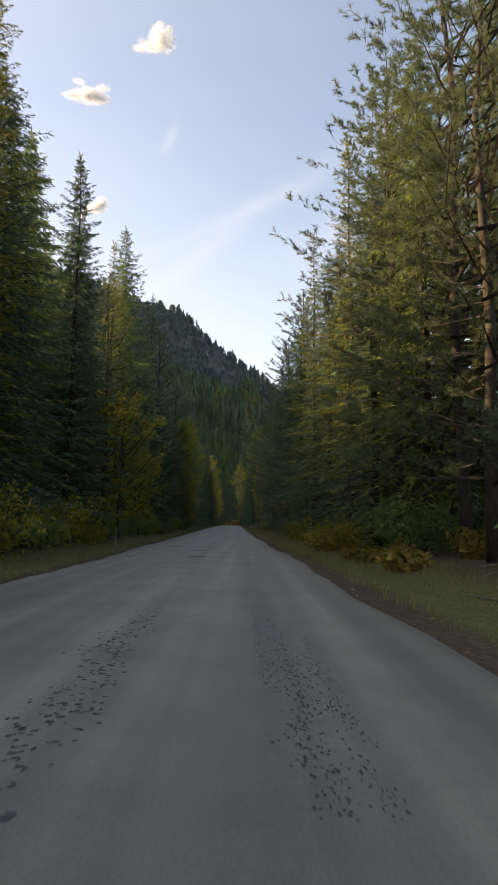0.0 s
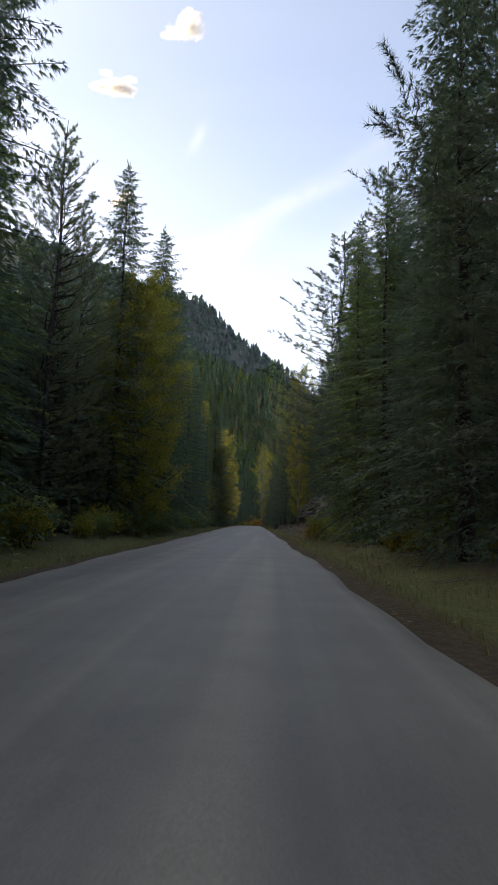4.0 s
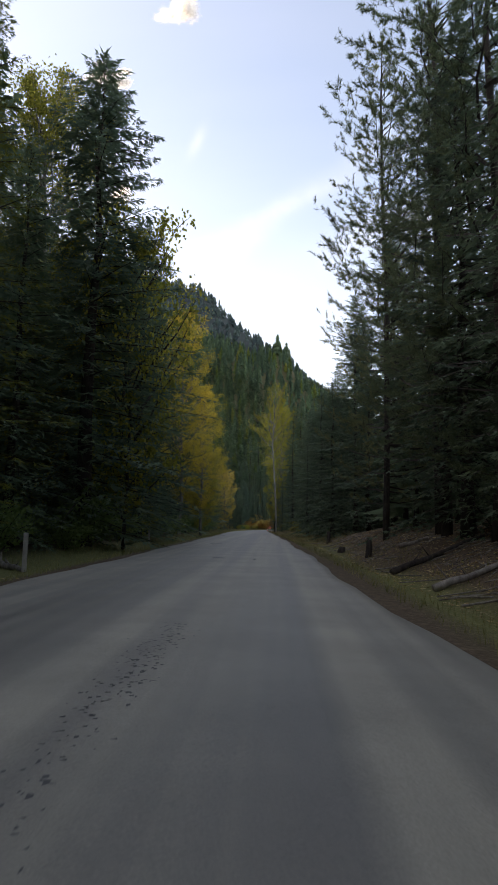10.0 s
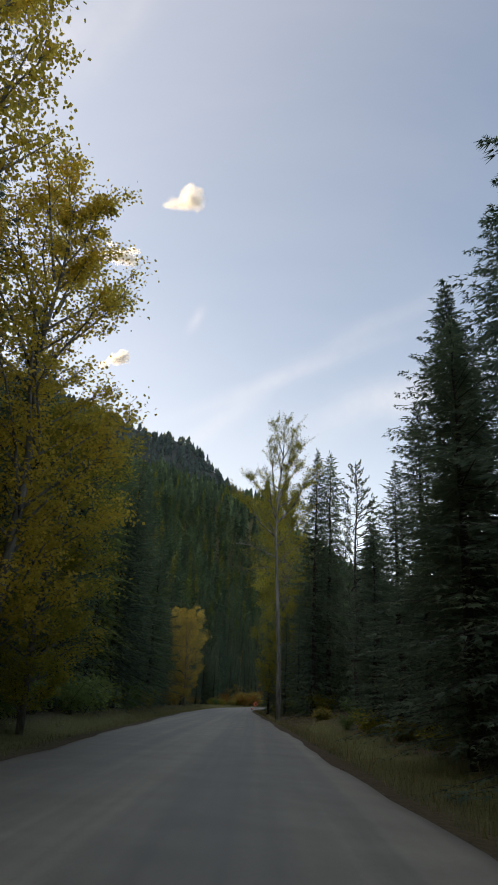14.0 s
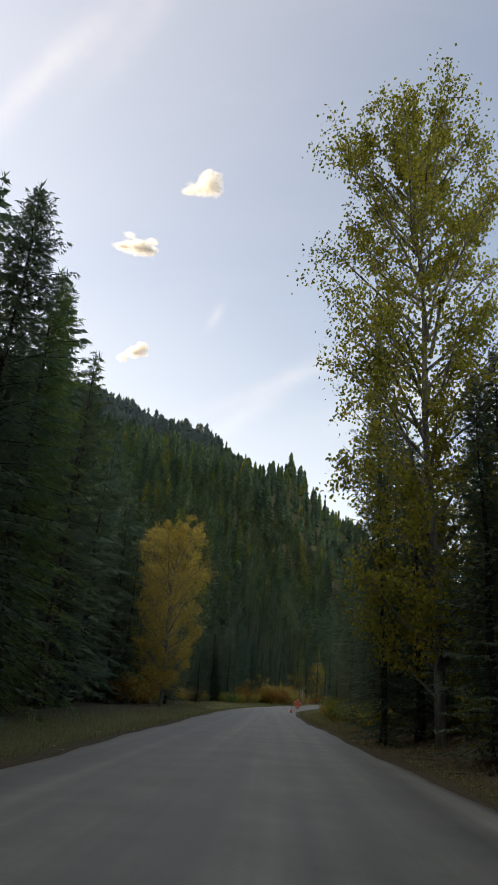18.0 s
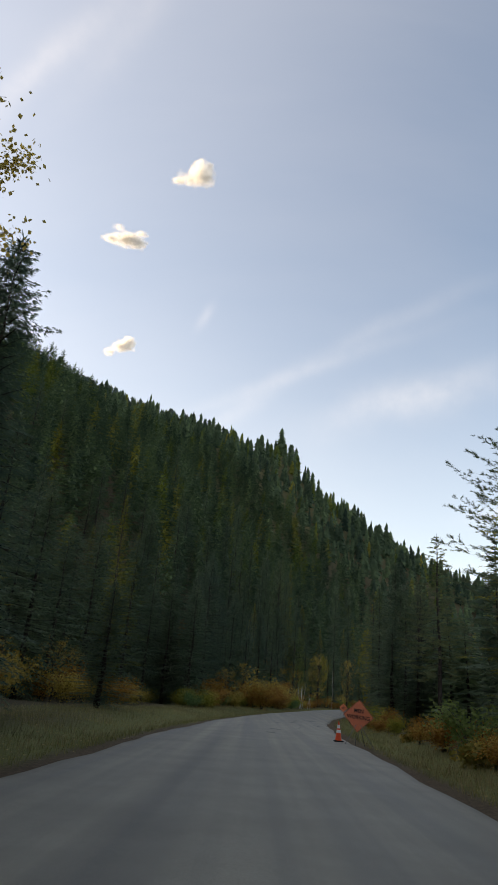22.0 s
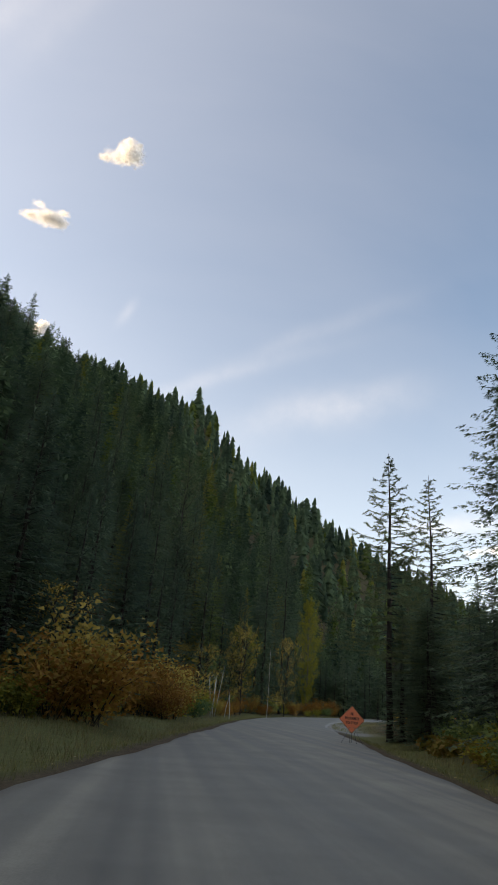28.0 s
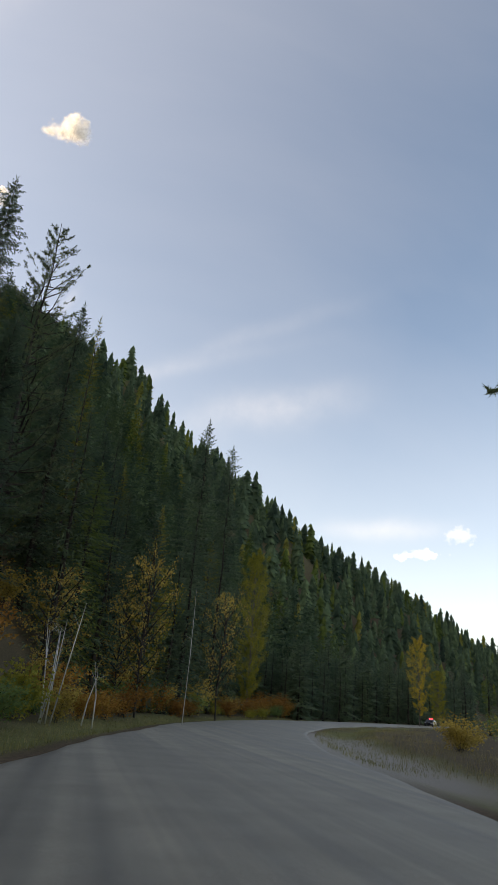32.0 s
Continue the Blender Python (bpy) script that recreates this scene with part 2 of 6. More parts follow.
def bark(name, dark, light, scale=6.0):
    m, nt, b = material(name, dark, 0.9, 0.15)
    f = noise_node(nt, scale, 6.0, 0.7, (1, 1, 0.22))
    nt.links.new(ramp(nt, f, [(0.32, dark), (0.7, light)]), b.inputs["Base Color"])
    bump(nt, b, f, 0.8, 0.05)
    return m


M_BARK = bark("conifer_bark", (0.028, 0.022, 0.019), (0.085, 0.07, 0.06))
M_GREYBARK = bark("cottonwood_bark", (0.05, 0.043, 0.036), (0.34, 0.32, 0.28), 2.5)
M_WHITEBARK = bark("birch_bark", (0.36, 0.35, 0.33), (0.78, 0.76, 0.72), 3.0)
M_DEADWOOD = bark("weathered_wood", (0.1, 0.085, 0.07), (0.34, 0.3, 0.26))

M_ROAD, nt, b = material("asphalt", (0.06, 0.06, 0.06), 0.62, 0.5)
grain = noise_node(nt, 60.0, 5.0, 0.75)
blot = noise_node(nt, 0.7, 4.0, 0.6)
lanes = noise_node(nt, 1.0, 3.0, 0.55, (1.5, 0.018, 1))
c = ramp(nt, grain, [(0.25, (0.165, 0.151, 0.121)), (0.75, (0.315, 0.286, 0.23))])
c = mixed(nt, c, ramp(nt, lanes, [(0.34, (0.6, 0.6, 0.61)), (0.5, (0.9, 0.9, 0.89)), (0.66, (1.25, 1.24, 1.2))]), 1.0, "MULTIPLY")
c = mixed(nt, c, ramp(nt, blot, [(0.3, (0.78, 0.78, 0.78)), (0.7, (1.12, 1.12, 1.1))]), 0.8, "MULTIPLY")
nt.links.new(c, b.inputs["Base Color"])
nt.links.new(ramp(nt, lanes, [(0.3, (0.5, 0.5, 0.5)), (0.7, (0.72, 0.72, 0.72))]), b.inputs["Roughness"])
bump(nt, b, grain, 0.5, 0.008)
M_TAR, nt, b = material("tar_patch", (0.022, 0.022, 0.023), 0.6, 0.4)
f = noise_node(nt, 25.0, 5.0, 0.7)
nt.links.new(ramp(nt, f, [(0.3, (0.045, 0.044, 0.043)), (0.75, (0.11, 0.107, 0.1))]), b.inputs["Base Color"])
bump(nt, b, f, 0.5, 0.01)

M_CRACK, nt, b = material("crazed_asphalt", (0.09, 0.087, 0.08), 0.75, 0.3)
f = noise_node(nt, 18.0, 5.0, 0.7)
nt.links.new(ramp(nt, f, [(0.3, (0.07, 0.068, 0.064)), (0.75, (0.135, 0.13, 0.118))]), b.inputs["Base Color"])

# ground: a vertex attribute carries how much soil, grass and haze-tinted rock lies on it
M_GROUND, nt, b = material("forest_ground", (0.1, 0.08, 0.05), 0.95, 0.1)
att = nt.nodes.new("ShaderNodeAttribute")
att.attribute_name = "cover"
sp = nt.nodes.new("ShaderNodeSeparateColor")
nt.links.new(att.outputs["Color"], sp.inputs[0])
g1, g2, g3 = noise_node(nt, 9.0, 6.0, 0.7), noise_node(nt, 0.9, 4.0, 0.6), noise_node(nt, 45.0, 3.0, 0.7)
soil = ramp(nt, g1, [(0.25, (0.055, 0.042, 0.03)), (0.5, (0.115, 0.082, 0.055)), (0.75, (0.21, 0.155, 0.105))])
turf = ramp(nt, g1, [(0.25, (0.078, 0.09, 0.033)), (0.5, (0.15, 0.155, 0.058)), (0.78, (0.3, 0.26, 0.125))])
duff = ramp(nt, g1, [(0.25, (0.05, 0.042, 0.03)), (0.55, (0.11, 0.088, 0.056)), (0.8, (0.2, 0.155, 0.095))])
gravel = ramp(nt, g3, [(0.3, (0.17, 0.155, 0.13)), (0.72, (0.42, 0.39, 0.34))])
# mountain rock, its colour tinted to the haze blue of the far trees
hazed_rockc = ramp(nt, noise_node(nt, 0.06, 8.0, 0.65, (1, 1, 0.6)), [(0.3, (0.045, 0.062, 0.062)), (0.7, (0.105, 0.118, 0.122))])
edge = nt.nodes.new("ShaderNodeMath")
edge.operation, edge.use_clamp = "MULTIPLY_ADD", True
nt.links.new(g2, edge.inputs[0])
edge.inputs[1].default_value, edge.inputs[2].default_value = 1.6, -0.3
col = mixed(nt, duff, turf, sp.outputs["Green"])
col = mixed(nt, col, soil, sp.outputs["Red"])
col = mixed(nt, col, ramp(nt, edge.outputs[0], [(0.0, (0.75, 0.72, 0.68)), (1.0, (1.15, 1.12, 1.05))]), 0.8, "MULTIPLY")
col = mixed(nt, col, hazed_rockc, sp.outputs["Blue"])
att2 = nt.nodes.new("ShaderNodeAttribute")
att2.attribute_name = "stones"
col = mixed(nt, col, gravel, att2.outputs["Fac"])
nt.links.new(col, b.inputs["Base Color"])
bump(nt, b, g1, 0.7, 0.06)

M_ROCK, nt, b = material("dark_rock", (0.12, 0.11, 0.1), 0.9, 0.25)
f = noise_node(nt, 2.2, 7.0, 0.7)
rc = ramp(nt, f, [(0.28, (0.035, 0.032, 0.03)), (0.5, (0.1, 0.09, 0.08)), (0.72, (0.24, 0.215, 0.19))])
rnd = nt.nodes.new("ShaderNodeObjectInfo")
rc = mixed(nt, rc, ramp(nt, rnd.outputs["Random"], [(0.0, (0.55, 0.55, 0.56)), (1.0, (1.35, 1.27, 1.18))]), 1.0, "MULTIPLY")
nt.links.new(rc, b.inputs["Base Color"])
bump(nt, b, f, 0.9, 0.08)


def plain(name, base, rough=0.5, spec=0.4, metal=0.0, wear=0.15):
    m, nt, b = material(name, base, rough, spec)
    b.inputs["Metallic"].default_value = metal
    f = noise_node(nt, 7.0, 5.0, 0.65)
    lo, hi = tuple(v * (1 - wear) for v in base), tuple(min(1, v * (1 + wear)) for v in base)
    nt.links.new(ramp(nt, f, [(0.3, lo), (0.7, hi)]), b.inputs["Base Color"])
    return m


M_ORANGE = plain("sign_orange_mesh", (0.9, 0.25, 0.13), 0.6, wear=0.06)
M_BRIGHT = plain("fluorescent_orange_vinyl", (1.0, 0.26, 0.12), 0.6, wear=0.04)
M_BLACK = plain("black_ink", (0.018, 0.016, 0.016), 0.6)
M_CONE = plain("cone_orange_pvc", (0.95, 0.1, 0.03), 0.45)
M_WHITE = plain("reflective_white_collar", (0.75, 0.75, 0.74), 0.35)
M_RUBBER = plain("black_rubber", (0.02, 0.02, 0.02), 0.8)
M_STEEL = plain("dull_steel", (0.18, 0.18, 0.18), 0.5, 0.5, 0.7)
M_CARPAINT = plain("dark_car_paint", (0.02, 0.022, 0.026), 0.25, 0.6)
M_GLASS = plain("dark_window_glass", (0.02, 0.025, 0.03), 0.08, 0.7)
M_REDLAMP, nt, b = material("red_lamp", (0.6, 0.02, 0.03), 0.3, 0.5)
b.inputs["Emission Color"].default_value, b.inputs["Emission Strength"].default_value = (1.0, 0.05, 0.08, 1), 6.0
M_CLOUD, nt, b = material("cloud_vapour", (0.95, 0.95, 0.95), 1.0, 0.0)
milk, body_mix = nt.nodes.new("ShaderNodeBsdfTranslucent"), nt.nodes.new("ShaderNodeMixShader")
milk.inputs["Color"].default_value = (0.95, 0.95, 0.95, 1)
body_mix.inputs[0].default_value = 0.5
nt.links.new(b.outputs[0], body_mix.inputs[1])
nt.links.new(milk.outputs[0], body_mix.inputs[2])
nt.links.new(body_mix.outputs[0], nt.nodes["Material Output"].inputs[0])
M_POST = plain("weathered_post_wood", (0.32, 0.29, 0.25), 0.85)


# ---- mesh helpers ----
def raw_mesh(name, verts, quads, tris, mat, smooth=False):
    me = bpy.data.meshes.new(name)
    verts = np.asarray(verts, np.float32).reshape(-1, 3)
    quads = np.asarray(quads, np.int32).reshape(-1, 4)
    tris = np.asarray(tris, np.int32).reshape(-1, 3)
    me.vertices.add(len(verts))
    me.vertices.foreach_set("co", verts.ravel())
    me.loops.add(quads.size + tris.size)
    me.loops.foreach_set("vertex_index", np.concatenate([quads.ravel(), tris.ravel()]))
    me.polygons.add(len(quads) + len(tris))
    starts = np.concatenate([np.arange(len(quads)) * 4, quads.size + np.arange(len(tris)) * 3])
    me.polygons.foreach_set("loop_start", starts.astype(np.int32))
    if smooth:
        me.polygons.foreach_set("use_smooth", np.ones(len(quads) + len(tris), bool))
    me.update(calc_edges=True)
    me.validate()
    me.materials.append(mat)
    return me


def bm_mesh(name, bm, mat, smooth=False):
    me = bpy.data.meshes.new(name)
    bmesh.ops.recalc_face_normals(bm, faces=bm.faces)
    for f in bm.faces:
        f.smooth = smooth
    bm.to_mesh(me)
    bm.free()
    me.materials.append(mat)
    return me


def part(name, me, parent, label="", m=None):
    ob = new(name, me)
    ob.parent = parent
    if m is not None:
        ob.matrix_basis = m
    if label:
        ob["label"] = label
    return ob


def thing(name, label, category, m, group=""):
    ob = new(name)
    ob.empty_display_size = 0.2
    ob.matrix_basis = m
    return tagged(ob, label, category, group)


class Soup:
    """Gathers tubes, quads and triangles for one mesh."""
    def __init__(self):
        self.v, self.q, self.t = [], [], []

    def tube(self, pts, radii, sides=6, cap=True):
        pts = [Vector(p) for p in pts]
        base = len(self.v)
        for i, p in enumerate(pts):
            d = (pts[min(i + 1, len(pts) - 1)] - pts[max(i - 1, 0)]).normalized()
            a = d.cross(Vector((0.31, 0.17, 0.93)) if abs(d.z) < 0.9 else Vector((1, 0, 0))).normalized()
            c = d.cross(a)
            for k in range(sides):
                w = 2 * math.pi * k / sides
                self.v.append(tuple(p + (a * math.cos(w) + c * math.sin(w)) * radii[i]))
        for i in range(len(pts) - 1):
            for k in range(sides):
                k2 = (k + 1) % sides
                self.q.append((base + i * sides + k, base + i * sides + k2, base + (i + 1) * sides + k2, base + (i + 1) * sides + k))
        if cap:
            for ring, flip in ((0, True), (len(pts) - 1, False)):
                self.v.append(tuple(pts[ring]))
                mid = len(self.v) - 1
                for k in range(sides):
                    a, c = base + ring * sides + k, base + ring * sides + (k + 1) % sides
                    self.t.append((mid, c, a) if flip else (mid, a, c))

    def strip(self, pts, widths):
        """A flat twig seen from any side as a thin line."""
        n = len(self.v)
        pts = [Vector(p) for p in pts]
        side = (pts[-1] - pts[0]).cross(Vector((0.2, 0.1, 1))).normalized()
        side = (side + Vector((0, 0, 0.8))).normalized()
        for p, w in zip(pts, widths):
            self.v += [tuple(p - side * w), tuple(p + side * w)]
        for k in range(len(pts) - 1):
            self.q.append((n + 2 * k, n + 2 * k + 1, n + 2 * k + 3, n + 2 * k + 2))

    def kite(self, root, along, side, length, width, bend=0.0):
        """A slim four-cornered spray: root, two shoulders, tip."""
        n = len(self.v)
        r = Vector(root)
        m = r + along * (length * 0.45)
        tip = r + along * length + Vector((0, 0, -bend * length))
        for p in (r, m + side * width * 0.5, tip, m - side * width * 0.5):
            self.v.append(tuple(p))
        self.q.append((n, n + 1, n + 2, n + 3))

    def blade(self, root, along, side, length, width):
        n = len(self.v)
        r = Vector(root)
        for p in (r - side * width * 0.5, r + side * width * 0.5, r + along * length):
            self.v.append(tuple(p))
        self.t.append((n, n + 1, n + 2))

    def mesh(self, name, mat, smooth=False):
        return raw_mesh(name, self.v, self.q, self.t, mat, smooth)


# ---- tree kinds ----
def conifer(seed, height, radius, start, whorls, twigs, mat, droop=0.25, lift=0.35, taper=0.85, twig=0.85, wide=0.2, thin=0.0, trunk_r=0.3, limbs=True, plain_sprays=False, bough=0.06, spread=0.42):
    """A fir, spruce, cedar or larch: trunk with limbs, and a crown of flat sprays along drooping limbs."""
    rng = random.Random(seed)
    wood, crown = Soup(), Soup()
    lean = [(rng.uniform(-0.12, 0.12), rng.uniform(-0.12, 0.12)) for _ in range(9)]
    def axis(z):
        k = min(z / height, 1) * 8
        i = min(int(k), 7)
        f = k - i
        return Vector((lean[i][0] * (1 - f) + lean[i + 1][0] * f, lean[i][1] * (1 - f) + lean[i + 1][1] * f, z))
    rings = 5 if plain_sprays else 12
    zs = [height * k / rings for k in range(rings + 1)]
    wood.tube([axis(z) - Vector((0, 0, 0.4 if z == 0 else 0)) for z in zs], [max(0.015, trunk_r * (1.25 if k == 0 else 1) * (1 - k / rings) ** 1.05) for k in range(rings + 1)], 5 if plain_sprays else 8)
    turn = rng.uniform(0, 6.28)
    for i in range(whorls):
        u = ((i + rng.random()) / whorls) ** 0.86
        if rng.random() < thin * (1 - u):
            continue
        z = height * (start + (0.985 - start) * u)
        shape = (1 - u) ** taper * (0.72 + 0.28 * min(1, u / 0.12))
        length = max(0.28, radius * shape * rng.uniform(0.55, 1.25))
        turn += 2.399 + rng.uniform(-0.5, 0.5)
        out = Vector((math.cos(turn), math.sin(turn), 0))
        rise = (lift * 1.6 * u - droop * (1 - u)) + rng.uniform(-0.1, 0.1)
        curl = droop * 0.8 * (1 - u * 0.5)
        def on(s, out=out, length=length, rise=rise, curl=curl, z=z):
            return axis(z) + out * (length * s) + Vector((0, 0, length * (rise * s - curl * s * s + 0.32 * curl * s ** 4)))
        if limbs:
            wood.strip([on(0), on(0.5), on(1)], [0.01 + length * 0.007, 0.007 + length * 0.004, 0.003])
        if plain_sprays and length > 0.6:
            root, end = on(0.08), on(0.9)
            crown.kite(root, (end - root).normalized(), (Vector((-out.y, out.x, rng.uniform(-0.8, 0.8)))).normalized(), (end - root).length, bough * length * rng.uniform(0.7, 1.2))
        count = max(3, int(1.5 * twigs * (0.35 + 0.65 * length / radius)))
        flat = Vector((-out.y, out.x, 0))
        for k in range(count):
            s = 0.12 + 0.86 * (k + rng.random()) / count
            for sgn in (-1, 1):
                reach = rng.random() ** 1.3 * spread * length * (1.08 - s)
                p = on(s) + flat * sgn * reach + Vector((0, 0, -0.25 * reach))
                ahead = out * rng.uniform(0.35, 0.8) + flat * sgn * rng.uniform(0.6, 1.0) + Vector((0, 0, rng.uniform(-0.55, 0.12) - 0.3 * droop))
                ahead.normalize()
                side = ahead.cross(Vector((rng.uniform(-0.5, 0.5), rng.uniform(-0.5, 0.5), 1))).normalized()
                size = twig * (0.45 + 0.55 * (1 - s)) * rng.uniform(0.6, 1.25) * (0.42 + 0.58 * min(1, length / (0.6 * radius)))
                if plain_sprays:
                    crown.blade(p, ahead, side, size, size * wide)
                else:
                    fork = rng.uniform(0.3, 0.7)
                    for f in (-fork, 0.0, fork):
                        crown.blade(p, (ahead + side * f + Vector((0, 0, rng.uniform(-0.25, 0.05)))).normalized(), side, size * rng.uniform(0.7, 1.05), size * wide * rng.uniform(0.3, 0.55))
        for _ in range(2):
            ahead = (out * rng.uniform(-0.2, 1.0) + flat * rng.uniform(-1, 1) + Vector((0, 0, rng.uniform(-0.9, 0.1)))).normalized()
            side = ahead.cross(Vector((rng.uniform(-1, 1), rng.uniform(-1, 1), 1))).normalized()
            crown.kite(on(rng.uniform(0.05, 0.45)), ahead, side, min(twig * 1.1, length * 0.6), min(twig, length * 0.5) * wide * (1.2 if plain_sprays else 0.45), 0.2)
        tip = (out + Vector((0, 0, 0.1))).normalized()
        crown.kite(on(0.86), tip, flat, min(twig, length) * 0.6, min(twig, length) * 0.6 * wide * (1.3 if plain_sprays else 0.6), 0.15)
    top = axis(height * 0.97)
    for k in range(7):
        a = k * 2.4
        crown.kite(top + Vector((0, 0, height * 0.004 * k)), Vector((math.cos(a) * 0.5, math.sin(a) * 0.5, 1)).normalized(), Vector((-math.sin(a), math.cos(a), 0)), 0.55, 0.09)
    return wood.mesh("conifer_trunk", M_BARK, True), crown.mesh("conifer_crown", mat)


def bare_larch(seed, height, radius, limbs, mat, trunk_r=0.22):
    """A thin old larch: long crooked limbs with side twigs, all of them bristling with short needle tufts."""
    rng = random.Random(seed)
    wood, crown = Soup(), Soup()
    wood.tube([(0.06 * math.sin(k), 0.05 * math.cos(k * 1.3), height * k / 12 - (0.4 if k == 0 else 0)) for k in range(13)], [max(0.012, trunk_r * (1 - k / 12.0) ** 0.8) for k in range(13)], 8)
    turn = 0.0

    def bristle(p, q, length, per=80):
        for _ in range(max(2, int(per * length))):
            c = p.lerp(q, rng.random())
            d = ((q - p).normalized() * rng.uniform(-0.2, 0.9) + Vector((rng.uniform(-1, 1), rng.uniform(-1, 1), rng.uniform(-1, 0.8)))).normalized()
            sd = d.cross(Vector((rng.uniform(-1, 1), rng.uniform(-1, 1), 0.4))).normalized()
            crown.blade(c, d, sd, rng.uniform(0.09, 0.22), rng.uniform(0.025, 0.05))

    for i in range(limbs):
        u = (i + rng.random()) / limbs
        z = height * (0.27 + 0.71 * u)
        length = max(0.35, radius * (1 - u) ** 0.75 * rng.uniform(0.5, 1.15))
        turn += 2.399 + rng.uniform(-0.5, 0.5)
        out = Vector((math.cos(turn), math.sin(turn), 0))
        flat = Vector((-out.y, out.x, 0))
        sag = 0.28 * (1 - u)
        pts = [Vector((0, 0, z)) + out * length * s + flat * length * 0.06 * math.sin(5 * s + i) + Vector((0, 0, length * (-sag * s + 0.2 * s * s * s) + 0.25 * u * s * length)) for s in (0, 0.25, 0.5, 0.75, 1.0)]
        wood.strip(pts, [0.02 + 0.009 * length, 0.016 + 0.006 * length, 0.014, 0.01, 0.005])
        for a, b_ in zip(pts[1:-1], pts[2:]):
            bristle(a, b_, length * 0.25)
        for k in range(max(3, int(length * 3.4))):
            f = rng.uniform(0.6, 4.0)
            a = min(int(f), 3)
            p = pts[a].lerp(pts[a + 1], f - a)
            q = p + (out * rng.uniform(0.3, 1.0) + flat * rng.choice((-1, 1)) * rng.uniform(0.4, 1.0) + Vector((0, 0, rng.uniform(-0.6, 0.3)))) * rng.uniform(0.35, 0.8) * min(1.0, 0.3 + length / 4)
            wood.strip([p, q], [0.009, 0.004])
            bristle(p, q, (q - p).length)
    return wood.mesh("larch_trunk", M_BARK, True), crown.mesh("larch_crown", mat)


def pine(seed, height, radius, start, limbs, mat, trunk_r=0.28, tufts=4):
    """An airy pine: bare lower trunk, upswept crooked limbs that end in needle tufts."""
    rng = random.Random(seed)
    wood, crown = Soup(), Soup()
    bend = [Vector((rng.uniform(-0.25, 0.25), rng.uniform(-0.25, 0.25), 0)) for _ in range(7)]
    def axis(z):
        k = min(z / height, 1) * 6
        i = min(int(k), 5)
        return bend[i].lerp(bend[i + 1], k - i) + Vector((0, 0, z))
    zs = [height * k / 12 for k in range(13)]
    wood.tube([axis(z) - Vector((0, 0, 0.4 if z == 0 else 0)) for z in zs], [max(0.02, trunk_r * (1 - k / 12.5) ** 0.75) for k in range(13)], 8)
    turn = 0.0
    for i in range(limbs):
        u = (i + rng.random()) / limbs
        z = height * (start + (0.97 - start) * u)
        length = radius * (0.35 + 0.75 * math.sin(math.pi * min(1, 0.18 + 0.75 * u)) ) * (1 - 0.72 * u ** 2.2) * rng.uniform(0.55, 1.2)
        turn += 2.399 + rng.uniform(-0.6, 0.6)
        out = Vector((math.cos(turn), math.sin(turn), 0))
        flat = Vector((-out.y, out.x, 0))
        rise = rng.uniform(-0.25, 0.25) + 0.5 * u
        pts = []
        for k in range(4):
            s = k / 3
            pts.append(axis(z) + out * length * s + flat * length * 0.12 * math.sin(s * 4 + i) + Vector((0, 0, length * (rise * s + 0.22 * s * s))))
        wood.strip(pts, [0.02 + 0.013 * length, 0.015 + 0.008 * length, 0.014, 0.007])
        for k in range(max(2, int(tufts * (0.5 + length / radius)))):
            s = rng.uniform(0.35, 1.0) if k else 1.0
            f = s * 3
            a = min(int(f), 2)
            p = pts[a].lerp(pts[a + 1], f - a)
            d = (out * rng.uniform(0.2, 0.9) + flat * rng.uniform(-0.9, 0.9) + Vector((0, 0, rng.uniform(0.05, 0.7)))).normalized()
            q = p + d * rng.uniform(0.16, 0.42) * (0.45 + 0.2 * length)
            wood.strip([p, q], [0.01, 0.005])
            for _ in range(36):
                w = (d * rng.uniform(0.2, 1.1) + Vector((rng.uniform(-1, 1), rng.uniform(-1, 1), rng.uniform(-0.7, 0.9)))).normalized()
                sd = w.cross(Vector((rng.uniform(-1, 1), rng.uniform(-1, 1), rng.uniform(-1, 1)))).normalized()
                crown.blade(p.lerp(q, rng.uniform(0.3, 1.05)), w, sd, rng.uniform(0.12, 0.25), rng.uniform(0.014, 0.024))
    return wood.mesh("pine_trunk", M_BARK, True), crown.mesh("pine_crown", mat)


